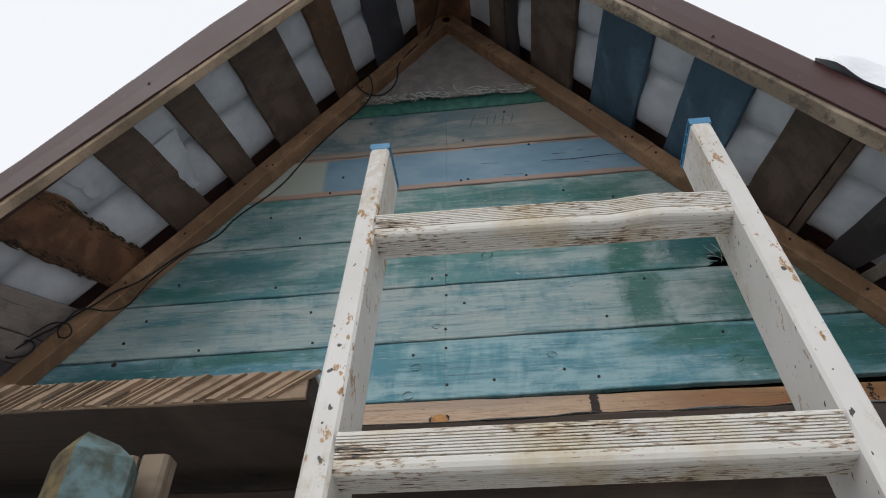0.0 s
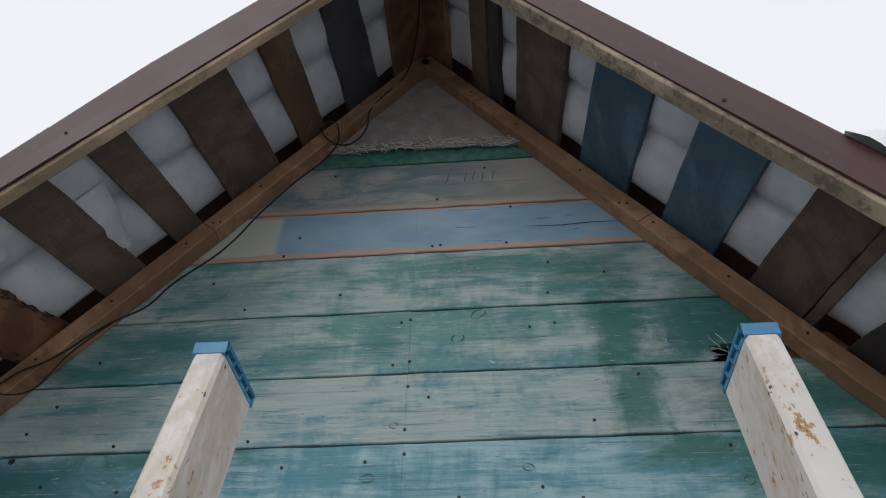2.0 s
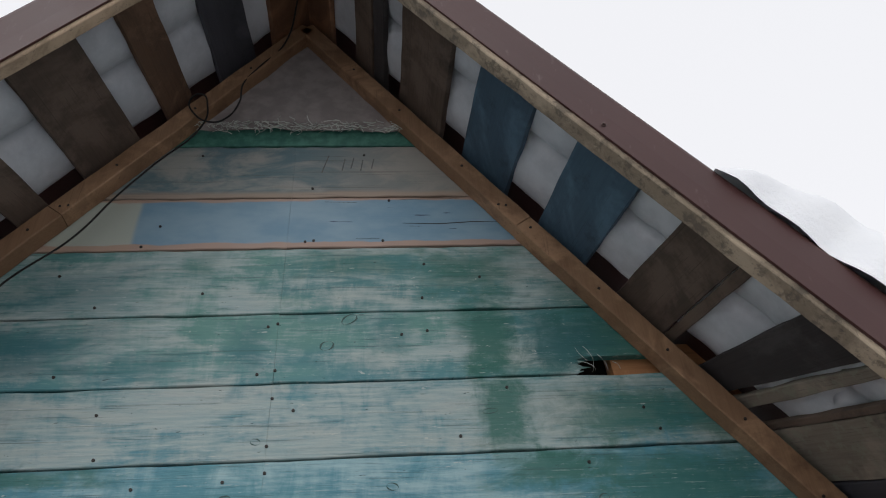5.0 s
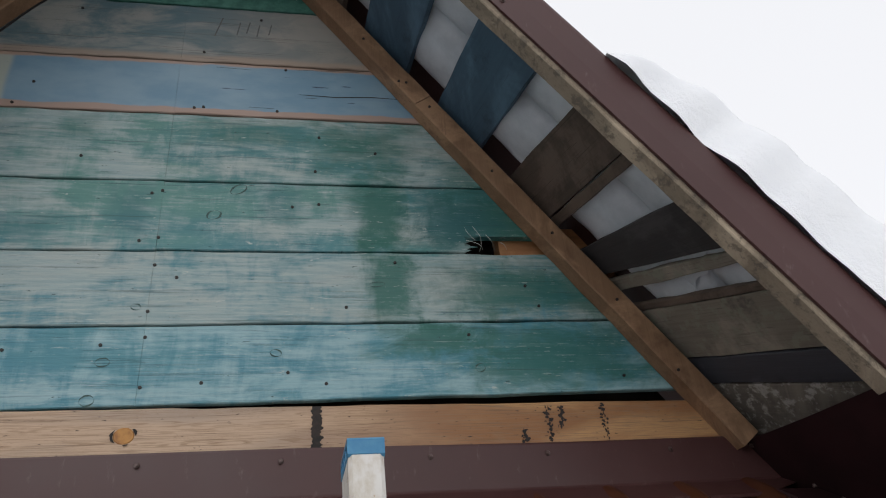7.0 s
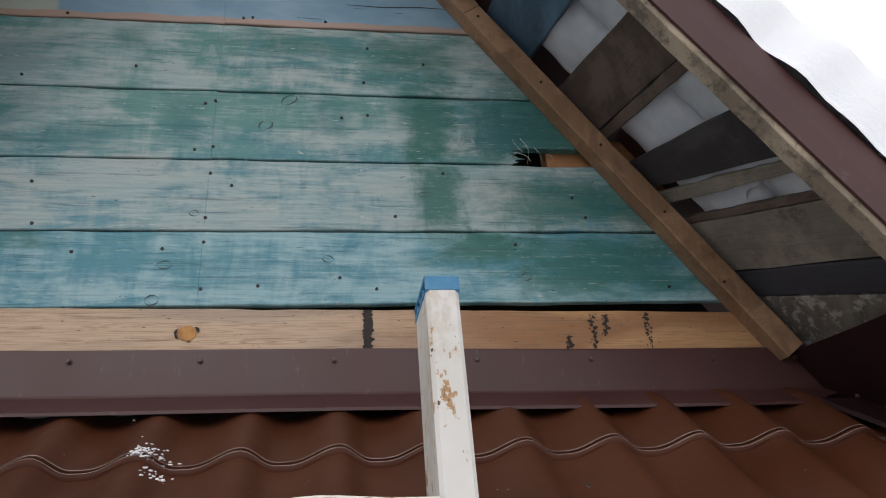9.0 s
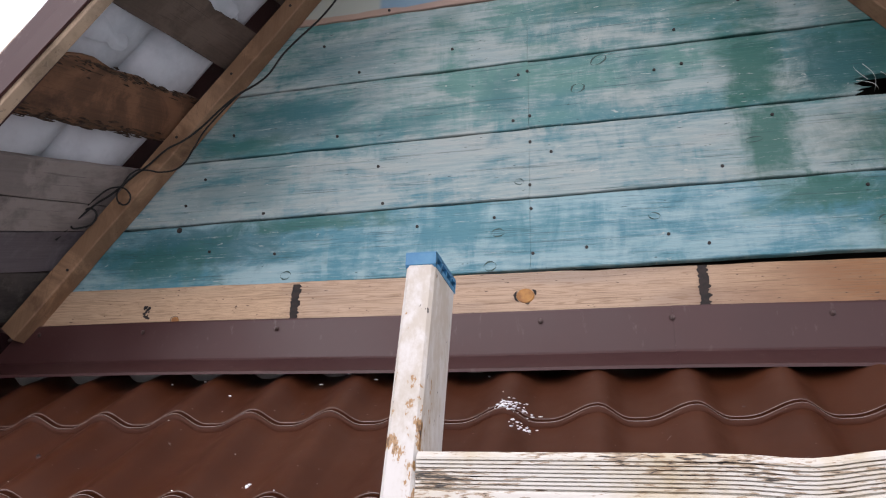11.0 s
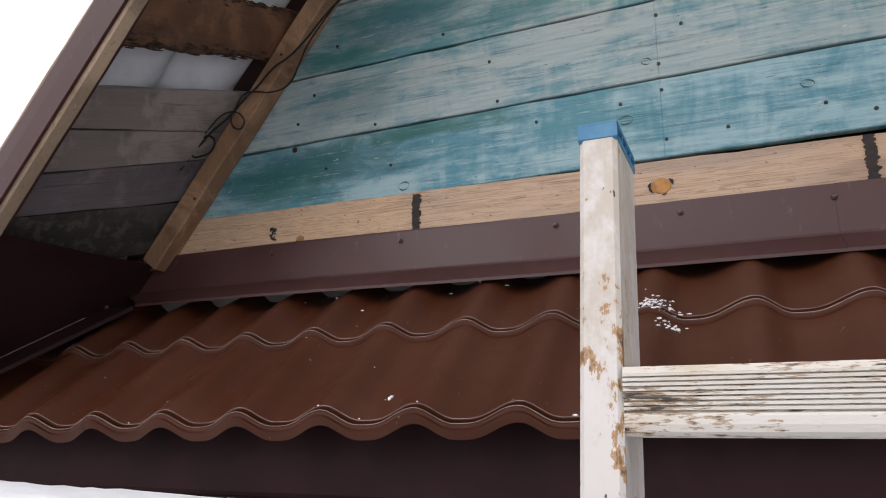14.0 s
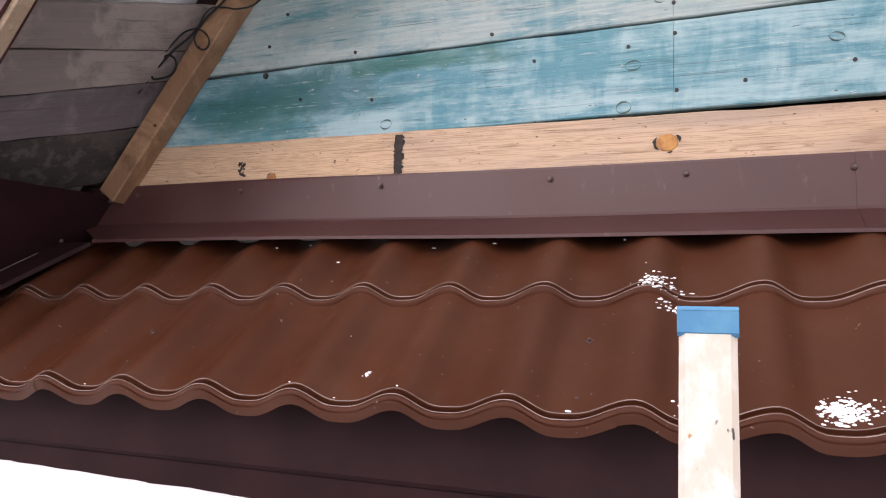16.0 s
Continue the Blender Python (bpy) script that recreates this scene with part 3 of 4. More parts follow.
# long cracks in the blue board
for pts in (((0.34, 4.300), (0.45, 4.296), (0.56, 4.303), (0.66, 4.300)), ((0.36, 4.288), (0.40, 4.287)), ((0.10, 4.392), (0.20, 4.388)), ((0.33, 4.398), (0.52, 4.402)), ((0.20, 4.243), (0.27, 4.241))):
    bm = bmesh.new()
    prev = None
    for k, (x, z) in enumerate(pts):
        wd = 0.0018 if 0 < k < len(pts) - 1 else 0.0006
        cur = [bm.verts.new((x, -0.0009, z + RISE * x - wd)), bm.verts.new((x, -0.0009, z + RISE * x + wd))]
        if prev:
            bm.faces.new((prev[0], prev[1], cur[1], cur[0]))
        prev = cur
    part("crack", bm, TAR, wall[4], "dark crack along the grain")

# raw beam under the boards
beam = empty("base_beam", "raw yellow pine beam with knots and black stripes", "beam", "", "structure")
bm = bmesh.new()
slab(bm, lambda u, v, w: (u, w, v - 0.006 * u), -1.47, 1.47, 3.236, 3.352, -0.006, 0.05, 40, 0.004, 0.004, 8.8)
part("timber", bm, PINE, beam)
rng = random.Random(3)
for x, wd in ((-0.622, 0.022), (0.397, 0.021)):
    bm = bmesh.new()
    prev = None
    for j in range(31):
        z = 3.240 + 0.108 * j / 30
        a, b = x - wd / 2 + rng.uniform(-0.004, 0.003), x + wd / 2 + rng.uniform(-0.003, 0.006)
        cur = [bm.verts.new((a, -0.0075, z)), bm.verts.new((b, -0.0075, z))]
        if prev:
            bm.faces.new((prev[0], prev[1], cur[1], cur[0]))
        prev = cur
    part("tar_stripe", bm, TAR, beam, "black tar stripe across beam")
for x, z0, z1 in ((0.955, 3.25, 3.335), (1.10, 3.25, 3.34), (0.99, 3.28, 3.335), (-1.06, 3.27, 3.305), (0.89, 3.25, 3.28)):
    bm = bmesh.new()
    for k in range(26):
        z = z0 + (z1 - z0) * (k + 0.5) / 26
        wd = rng.uniform(0.001, 0.0065)
        xs = x + rng.gauss(0, 0.0045)
        hi, lo = rng.uniform(0.0015, 0.006), rng.uniform(0.0015, 0.006)
        bm.faces.new([bm.verts.new((xs + dx, -0.0072 - 0.00004 * k, z + dz)) for dx, dz in ((-wd, -lo * 0.3), (wd * 0.3, -lo), (wd, hi * 0.2), (-wd * 0.4, hi))])
    part("burn_mark", bm, TAR, beam, "scattered dark scorch marks")
for x, z, r in ((-0.016, 3.291, 0.034), (-0.968, 3.262, 0.018)):
    bm = bmesh.new()
    disc(bm, Matrix.Translation((x, -0.0055, z)) @ FACE @ Matrix.Diagonal((1.0, 0.85, 1, 1)), r * 0.74, 0.004, 18)
    part("knot", bm, KNOT, beam, "amber pine knot")
    for a0, a1, wd in ((0.0, 0.8, 0.13), (2.5, 4.0, 0.13), (4.7, 5.2, 0.06)) if r > 0.02 else ((0.0, 6.2, 0.07),):
        bm = bmesh.new()
        prev = None
        for k in range(9):
            a = a0 + (a1 - a0) * k / 8
            w_ = wd * math.sin(math.pi * k / 8) * (0.7 + 0.6 * rng.random())
            cur = [bm.verts.new((x + math.cos(a) * r * q, -0.0085, z + math.sin(a) * r * q * 0.86)) for q in (0.70 - w_ * 0.3, 0.72 + w_)]
            if prev:
                bm.faces.new((prev[0], prev[1], cur[1], cur[0]))
            prev = cur
        part("burn_mark", bm, TAR, beam)

# the attic behind the broken corner: an added backing, its darkness painted near-black
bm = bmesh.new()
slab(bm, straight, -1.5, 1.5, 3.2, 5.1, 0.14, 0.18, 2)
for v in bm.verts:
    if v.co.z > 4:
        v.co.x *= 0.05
tagged(mesh_object("wall_attic_back", bm, VOID), "added attic backing behind gable, void darkness in its colour", "wall", "", "structure")
bm = bmesh.new()
slab(bm, lambda u, v, w: (0.90 + 0.05 * (3.87 - v) + u, w, v), 0, 0.35, 3.72, 3.88, 0.035, 0.085, 3)
tagged(mesh_object("attic_brace", bm, ORANGE), "orange pine brace inside the attic hole", "brace", "", "structure")

# ---- sloping battens along the gable ----
for side in (-1, 1):
    thing = empty("gable_batten", "brown wooden batten nailed along gable slope", "batten", "gable battens", "structure")
    f = down(side)
    cut = 1.22 if side > 0 else 1.16
    for s0, s1 in ((0.02, cut), (cut + 0.002, 2.50)):
        bm = bmesh.new()
        slab(bm, lambda u, v, w, f=f: f(u, w, v), s0, s1, -0.047 if s0 < 1 else -0.048, 0.013, -0.059 if s0 < 1 else -0.058, -0.001, 26, 0.003, 0.003, side * 3 + s0)
        part("batten_length", bm, TRIM, thing)
    for s in (0.35, 0.62, 0.95, 1.16, 1.27, 1.55, 1.8, 2.05, 2.3):
        for dp in (-0.018, -0.034):
            if (s * 7 + dp * 300) % 2 > 0.7:
                put("nail", NAIL, thing, f(s + dp, -0.0595 if s < cut else -0.0585, dp))

# ---- soffit: sheathing boards with film between them ----
SOF = 0.04
ROWS_R = [(-0.06, -0.06, 0.10, 0.10, RUST, "reddish brown board at ridge"), (0.262, 0.262, 0.36, 0.36, SHEATH, "old brown sheathing board"), (0.37, 0.37, 0.43, 0.43, BLACKB, "blackened narrow sheathing board"),
          (0.534, 0.527, 0.780, 0.751, SHEATH, "wide brown sheathing board"), (0.905, 0.866, 1.130, 1.081, NAVY, "dark blue painted sheathing board"),
          (1.294, 1.235, 1.510, 1.436, NAVY, "dark blue painted sheathing board"), (1.650, 1.565, 1.815, 1.738, SHEATH, "brown sheathing board with stains"),
          (1.819, 1.742, 1.852, 1.772, SHEATH, "narrow brown lath"), (1.987, 1.870, 2.140, 1.972, BLACKB, "blackened wide sheathing board"),
          (2.152, 1.990, 2.185, 2.030, GREYB, "narrow grey lath"), (2.246, 2.086, 2.267, 2.107, SHEATH, "narrow brown lath"),
          (2.270, 2.110, 2.434, 2.277, GREYB, "mossy grey weathered board"), (2.438, 2.281, 2.531, 2.363, NAVYD, "blue-black stained board"), (2.535, 2.368, 2.68, 2.53, MOULDY, "pale mould-speckled weathered board")]
ROWS_L = [(-0.06, -0.06, 0.135, 0.140, RUST, "reddish brown board at ridge"), (0.278, 0.245, 0.448, 0.419, NAVYD, "blue-black painted sheathing board"), (0.600, 0.554, 0.732, 0.670, RUSTD, "brown stained sheathing board"),
          (0.868, 0.796, 1.085, 1.014, SHEATH, "wide brown sheathing board with peeling stain"), (1.237, 1.151, 1.357, 1.256, SHEATH, "brown sheathing board"),
          (1.481, 1.378, 1.627, 1.527, SHEATH, "wide brown sheathing board"), (1.796, 1.658, 1.988, 1.819, RUST, "reddish slab with bark edges"),
          (2.111, 1.938, 2.229, 2.072, GREYL, "grey weathered board"), (2.233, 2.076, 2.358, 2.170, GREYL, "grey weathered board"),
          (2.362, 2.174, 2.485, 2.318, MAUVE, "mauve-grey stained soffit board"), (2.489, 2.322, 2.68, 2.50, SOOTY, "blackened board with pale streaks")]
for side, rows in ((1, ROWS_R), (-1, ROWS_L)):
    f = pitch(side)
    for i, (s0, w0, s1, w1, mt, lb) in enumerate(rows):
        bm = bmesh.new()
        bark = "bark" in lb
        lift = 0.0015 * (i % 3)
        ka, kb = (w0 - s0) / 0.38, (w1 - s1) / 0.38

        def skew(y, q, p, f=f, s0=s0, s1=s1, ka=ka, kb=kb):
            a, b = s0 + ka * (y + 0.43), s1 + kb * (y + 0.43)
            return f(y, a + (b - a) * q, p)

        wd = s1 - s0
        slab(bm, skew, -0.535, 0.02, 0, 1, SOF + lift, SOF + 0.022 + lift, 18, (0.020 if bark else 0.004) / wd, 0.003 if bark else 0.002, i * 3.7 + side, 0.006 / wd if bark else 0.002 / wd, 0.006 / wd if bark else 0.002 / wd)
        if bark:
            rg = random.Random(14)
            bark_bm = bmesh.new()
            for base_q, way_q in ((0.0, 1), (1.0, -1)):
                for k in range(150):
                    y, q = rg.uniform(-0.53, 0.0), base_q + way_q * (abs(rg.gauss(0, 0.075)) - 0.020 + 0.05 * noise.noise(Vector((k * 0.1, base_q, 3))))
                    ly, lq, up = rg.uniform(0.005, 0.022), rg.uniform(0.008, 0.026), rg.uniform(0.001, 0.0045)
                    ring = [(y - ly, q), (y, q - lq), (y + ly * rg.uniform(0.6, 1.2), q + lq * 0.3), (y + ly * 0.2, q + lq)]
                    lo = [bark_bm.verts.new(skew(a, b, SOF + lift + 0.003)) for a, b in ring]
                    hi = [bark_bm.verts.new(skew(y + (a - y) * 0.7, q + (b - q) * 0.7, SOF + lift - up)) for a, b in ring]
                    bark_bm.faces.new(hi)
                    for e in range(4):
                        bark_bm.faces.new((lo[e], lo[(e + 1) % 4], hi[(e + 1) % 4], hi[e]))
        ob = mesh_object("sheathing_board", bm, mt)
        # turn the board's own axes along its length, so that the grain follows it
        length = (Vector(skew(-0.05, 0.5, SOF)) - Vector(skew(-0.43, 0.5, SOF))).normalized()
        normal = Vector((side * ST, 0, CT))
        turn = Matrix((length.cross(normal), length, normal)).transposed().to_4x4()
        turn.translation = skew(-0.25, 0.5, SOF)
        ob.data.transform(turn.inverted())
        ob.matrix_world = turn
        if bark:
            flakes = part("bark", bark_bm, BARK, ob, "ragged dark bark flakes along the edges")
            flakes.data.transform(turn.inverted())
            tagged(flakes, kind="stuff")
        tagged(ob, lb + " under the roof overhang", "board", "sheathing boards", "structure")
    bm = bmesh.new()
    ns, ny = 150, 28
    gr = []
    for i in range(ns + 1):
        s = -0.06 + 2.76 * i / ns
        row = []
        for j in range(ny + 1):
            y = -0.54 + 0.510 * j / ny
            puff = abs(math.sin(math.pi * (y + 0.03) / 0.235)) ** 0.4
            p = SOF + 0.070 - 0.052 * puff + 0.010 * noise.noise(Vector((s * 4, y * 7, side * 3))) + 0.005 * noise.noise(Vector((s * 16, y * 9, side)))
            row.append(bm.verts.new(f(y, s, max(p, SOF + 0.010))))
        gr.append(row)
    for p, q in zip(gr, gr[1:]):
        for k in range(ny):
            bm.faces.new((p[k], p[k + 1], q[k + 1], q[k]))
    tagged(mesh_object("roof_film", bm, FILM, True), "milky plastic roof film sagging between boards", "roof film", "roof films", "structure")
    # front rafter and brown barge sheet
    g = down(side)
    y0 = -0.585
    inner = -0.530 if side > 0 else -0.545
    bm = bmesh.new()
    slab(bm, lambda u, v, w, g=g: g(u, w, v), -0.06, 2.52, -0.082, SOF, y0 + 0.006, inner, 40, 0.004, 0.003, 60 + side)
    tagged(mesh_object("rafter_board", bm, RAFTERM if side > 0 else RAFTER), "pale mouldy wooden rafter board behind barge sheet", "rafter", "rafter boards", "structure")
    barge = empty("barge_sheet", "brown coated metal barge sheet along roof edge", "barge board", "barge sheets", "structure")
    for a, b, o in ((0.0, 1.44, 0.0), (1.42, 3.06, -0.0025)):
        bm = bmesh.new()
        prof = [(-0.090, y0 + 0.018), (-0.100, y0 + 0.004), (-0.100, y0 - 0.001), (-0.03, y0 - 0.0035), (0.038, y0 - 0.002), (0.045, y0), (0.050, y0 + 0.01), (0.050, y0 + 0.12)]
        def lean(u, v, side=side):
            if side > 0:
                return v * 0.68 if v < 0 else v
            if v < 0:
                return v * 0.70
            top = 0.078 - 0.056 * min(1.0, max(0.0, (u - 1.1) / 0.8))
            return v * max(top, 0.004) / 0.048
        plate(bm, prof, lambda u, v, w, g=g, o=o: g(u, w + o, lean(u, v) + o), [a + (b - a) * k / 12 for k in range(13)])
        ob = part("sheet", bm, METAL, barge)
        so = ob.modifiers.new("thickness", "SOLIDIFY")
        so.thickness = 0.0012
    for s in (0.42, 1.40, 2.63):
        put("screw", SCREWM, barge, g(s + 0.01, y0 - 0.003, -0.046 if side > 0 else (-0.017 if s < 2 else -0.053)))
    # sheet that closes the soffit's lower end, corner shade painted into its colour
    cheek = empty("cheek_sheet", "brown metal sheet closing lower roof corner, shade in its colour", "metal sheet", "cheek sheets", "structure")
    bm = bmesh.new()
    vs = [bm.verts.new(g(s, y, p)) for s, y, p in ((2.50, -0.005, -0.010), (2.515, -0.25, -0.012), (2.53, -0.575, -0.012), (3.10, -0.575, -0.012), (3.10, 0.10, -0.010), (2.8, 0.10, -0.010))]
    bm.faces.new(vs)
    ob = part("sheet", bm, SHADED_METAL, cheek)
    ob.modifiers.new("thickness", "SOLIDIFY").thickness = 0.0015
    for s, y in ((2.515, -0.03), (2.545, -0.555), (2.80, -0.562), (2.66, -0.1)):
        put("screw", SCREWM, cheek, g(s, y, -0.014), Matrix.Rotation(radians(55 * side), 4, "Y") @ Matrix.Rotation(radians(90), 4, "X"))
    # valley strip where the sheet meets the tiles
    bm = bmesh.new()
    e = [(2.665, -0.105, -0.016), (3.02, -0.50, -0.016)]
    prof = [(0.0, 0.0), (0.105, 0.012), (0.110, 0.002)]
    a, b = Vector(g(*e[0])), Vector(g(*e[1]))
    inward = Vector((-side * 1.0, 0, -0.10))
    rows_ = []
    for k in range(9):
        q = a.lerp(b, k / 8)
        rows_.append([bm.verts.new(q + inward * v + Vector((0, 0, w))) for v, w in prof])
    for p, q in zip(rows_, rows_[1:]):
        for k in range(2):
            bm.faces.new((p[k], p[k + 1], q[k + 1], q[k]))
    ob = part("valley_strip", bm, SHADED_METAL, cheek)
    # thin pale strip paints the glint on the fold
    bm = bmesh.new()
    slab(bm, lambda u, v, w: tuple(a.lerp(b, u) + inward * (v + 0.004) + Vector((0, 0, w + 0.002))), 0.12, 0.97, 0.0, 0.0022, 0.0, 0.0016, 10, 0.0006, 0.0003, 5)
    part("fold_edge", bm, CREASE_GLINT, cheek, "pale painted glint along the sheet fold")
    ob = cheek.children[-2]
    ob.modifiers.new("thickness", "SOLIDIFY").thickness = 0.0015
    # main roof covering above
    bm = bmesh.new()
    plate(bm, [(-0.14, 0.106), (-0.14, 0.12), (3.3, 0.12), (3.3, 0.106), (-0.14, 0.106)], lambda u, v, w, g=g: g(v, u, w), [-0.40, 2.0, 5.0])
    tagged(mesh_object("roof_covering", bm, METAL), "brown metal main roof covering", "roof", "main roof halves", "structure")

# loose curls of torn film
def film_flap(side, s0, s1, y0, y1, drop, seed):
    bm = bmesh.new()
    f = pitch(side)
    n = 10
    gr = []
    for i in range(n + 1):
        q = i / n
        row = []
        for j in range(7):
            r = j / 6
            wid = 1 - 0.55 * q + 0.25 * noise.noise(Vector((q * 4, seed, 1)))
            s = s0 + (s1 - s0) * r * wid + 0.012 * noise.noise(Vector((q * 5, r * 3, seed)))
            row.append(bm.verts.new(f(y0 + (y1 - y0) * q, s, SOF + 0.024 - drop * math.sin(r * 2.2) * (0.4 + 0.6 * q))))
        gr.append(row)
    for p, q in zip(gr, gr[1:]):
        for k in range(6):
            bm.faces.new((p[k], p[k + 1], q[k + 1], q[k]))
    tagged(mesh_object("film_flap", bm, FILM, True), "torn curl of milky plastic film hanging from soffit", "roof film", "film flaps", "structure")


film_flap(1, 2.06, 2.15, -0.22, -0.40, 0.014, 4.0)
film_flap(-1, 1.36, 1.47, -0.36, -0.14, 0.030, 2.0)
film_flap(-1, 1.38, 1.47, -0.22, -0.11, 0.018, 7.0)
film_flap(-1, 1.66, 1.76, -0.50, -0.34, 0.026, 9.0)

# snow lying on one half of the main roof
bm = bmesh.new()
g = down(1)
gr = []
ns, ny = 60, 40
for i in range(ns + 1):
    s = 1.66 + 1.6 * i / ns
    row = []
    for j in range(ny + 1):
        y = -0.60 + 4.6 * (j / ny) ** 2.2
        k = min(1.0, (s - 1.66) / 0.22) ** 0.5
        edge = min(1.0, j / 4) ** 0.5
        h = k * (0.012 + 0.10 * (s - 1.66) / 1.6 + 0.016 * noise.noise(Vector((s * 7, y * 5, 1))) + 0.01 * noise.noise(Vector((s * 21, y * 18, 4))))
        row.append(bm.verts.new(g(s, y + 0.02 * noise.noise(Vector((s * 9, 2, 2))), 0.040 + (0.145 * k + h) * edge)))
    gr.append(row)
for p, q in zip(gr, gr[1:]):
    for k in range(ny):
        bm.faces.new((p[k], p[k + 1], q[k + 1], q[k]))
tagged(mesh_object("roof_snow", bm, SNOW, True), "thick white snow lying on brown roof", "snow", "", "stuff")

# ---- lower tiled roof ----
EAVE = Vector((0, -0.487, 2.798))
UP = Vector((0, 0.240, 0.183))
STEP = UP.length
UPN = UP.normalized()
OUT = Vector((0, -UPN.z, UPN.y))
WAVE, PHASE, SLANT = 0.18333, -0.216, 0.011


def wave(x):
    p = (x - PHASE) / WAVE
    p -= math.floor(p + 0.58)
    q = 0.5 + 0.5 * math.cos(math.pi * min(1.0, p / 0.36 if p > 0 else -p / 0.56))
    return -0.037 + 0.034 * q ** 1.2


low_roof = empty("tiled_roof", "chocolate brown wavy metal tile roof below gable", "roof", "", "structure")
LIP = [(-0.0095, -0.0220), (-0.008, -0.012), (-0.006, -0.005)]
PROFILE = [(-0.0035, -0.010), (-0.0025, -0.004), (0.000, 0.0), (0.006, 0.0), (0.0070, -0.0105), (0.0140, -0.0115), (0.0155, -0.0003), (0.024, -0.001),
           (0.10, -0.0035), (0.18, -0.0065), (0.26, -0.0095), (0.292, -0.0105)]
edges = [PHASE - 9.25 * WAVE, PHASE - 5.25 * WAVE, PHASE + 0.75 * WAVE, PHASE + 6.75 * WAVE, PHASE + 11.4 * WAVE]
for k, (xa, xb) in enumerate(zip(edges, edges[1:])):
    bm = bmesh.new()
    n = max(8, round((xb - xa + 0.02) / WAVE * 16))
    prof = []
    for st in range(3):
        prof += [(st * STEP + d, h) for d, h in (LIP + PROFILE if st == 0 else PROFILE)]
    def tile(u, d, h, k=k):
        p = EAVE + UPN * (d + 0.0012 * k) + OUT * (h + wave(u) + 0.0007 * k)
        return (u, p.y, p.z + SLANT * u)
    prof = [q for q in prof if q[0] < 0.485] + [(0.500, -0.0075), (0.560, -0.019), (0.645, -0.034)]
    plate(bm, prof, tile, [xa + (xb + 0.02 - xa) * i / n for i in range(n + 1)])
    ob = part("tile_sheet", bm, TILE, low_roof, smooth=True)
    ob.data.set_sharp_from_angle(angle=radians(24))
# thin pale strips paint in the light that the step edges catch
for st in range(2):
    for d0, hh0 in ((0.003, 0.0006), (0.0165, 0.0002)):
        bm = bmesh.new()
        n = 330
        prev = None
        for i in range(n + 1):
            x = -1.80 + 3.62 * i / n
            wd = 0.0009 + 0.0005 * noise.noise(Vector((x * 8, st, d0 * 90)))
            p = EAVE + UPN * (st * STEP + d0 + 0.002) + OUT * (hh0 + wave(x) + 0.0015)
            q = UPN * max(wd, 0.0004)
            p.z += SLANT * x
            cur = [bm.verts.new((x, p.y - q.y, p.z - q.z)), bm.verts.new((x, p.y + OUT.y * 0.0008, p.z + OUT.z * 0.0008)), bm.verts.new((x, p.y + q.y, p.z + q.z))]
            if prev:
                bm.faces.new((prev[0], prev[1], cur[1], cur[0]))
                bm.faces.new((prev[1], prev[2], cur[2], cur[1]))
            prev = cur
        part("crease", bm, CREASE_GLINT, low_roof, "pale painted glint along tile crease")
for n in range(-8, 11):
    for st, up in ((0, 0.055), (1, 0.06), (0, 0.20)):
        if (n * 7 + st * 3 + int(up * 100)) % 5 == 0:
            x = PHASE + (n + 0.5) * WAVE
            p = EAVE + UPN * (st * STEP + up) + OUT * (wave(x) - 0.006)
            put("screw", SCREWM, low_roof, (x, p.y, p.z + SLANT * x), Matrix.Rotation(radians(-51), 4, "X"))

# flashing between wall and tiles
flashing = empty("wall_flashing", "brown metal flashing strip between gable and tiles", "flashing", "", "structure")
for xa, xb, o in ((-1.56, 0.345, 0.0), (0.322, 1.60, -0.002)):
    bm = bmesh.new()
    prof = [(3.252, -0.006), (3.250, -0.014), (3.245, -0.0155), (3.146, -0.021), (3.140, -0.024), (3.097, -0.098), (3.093, -0.104), (3.086, -0.104)]
    plate(bm, prof, lambda u, v, w, o=o: (u if w > -0.05 else max(-1.44, min(1.44, u)), w + o, v - 0.005 * u + 0.0015 * math.sin(u * 5)), [xa + (xb - xa) * i / 24 for i in range(25)])
    ob = part("sheet", bm, METAL, flashing)
    ob.modifiers.new("thickness", "SOLIDIFY").thickness = 0.0012
for x in (-1.05, -0.659, -0.257, 0.021, 0.320, 0.654, 0.935, 1.25, -1.38):
    put("screw", SCREWM, flashing, (x, -0.020, 3.222 - 0.005 * x))

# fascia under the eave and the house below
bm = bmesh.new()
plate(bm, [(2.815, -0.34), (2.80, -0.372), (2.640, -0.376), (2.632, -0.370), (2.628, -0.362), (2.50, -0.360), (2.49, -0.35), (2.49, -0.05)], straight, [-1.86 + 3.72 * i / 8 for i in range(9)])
# the eave lip's shade is put into the fascia's near-black colour
ob = mesh_object("eave_fascia", bm, SHADED_METAL)
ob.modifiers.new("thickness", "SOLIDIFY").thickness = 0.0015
tagged(ob, "brown metal fascia under tiled eave, shade in its colour", "fascia", "", "structure")
bm = bmesh.new()
slab(bm, straight, -1.75, 1.75, 0.0, 3.2, 0.03, 0.20, 2)
tagged(mesh_object("wall_front", bm, PLASTER), "plain grey house wall under the small roof", "wall", "", "structure")
bm = bmesh.new()
slab(bm, straight, -1.75, 1.75, 0.0, 3.2, 5.0, 5.2, 2)
tagged(mesh_object("wall_back", bm, PLASTER), "plain grey house wall at the back", "wall", "", "structure")

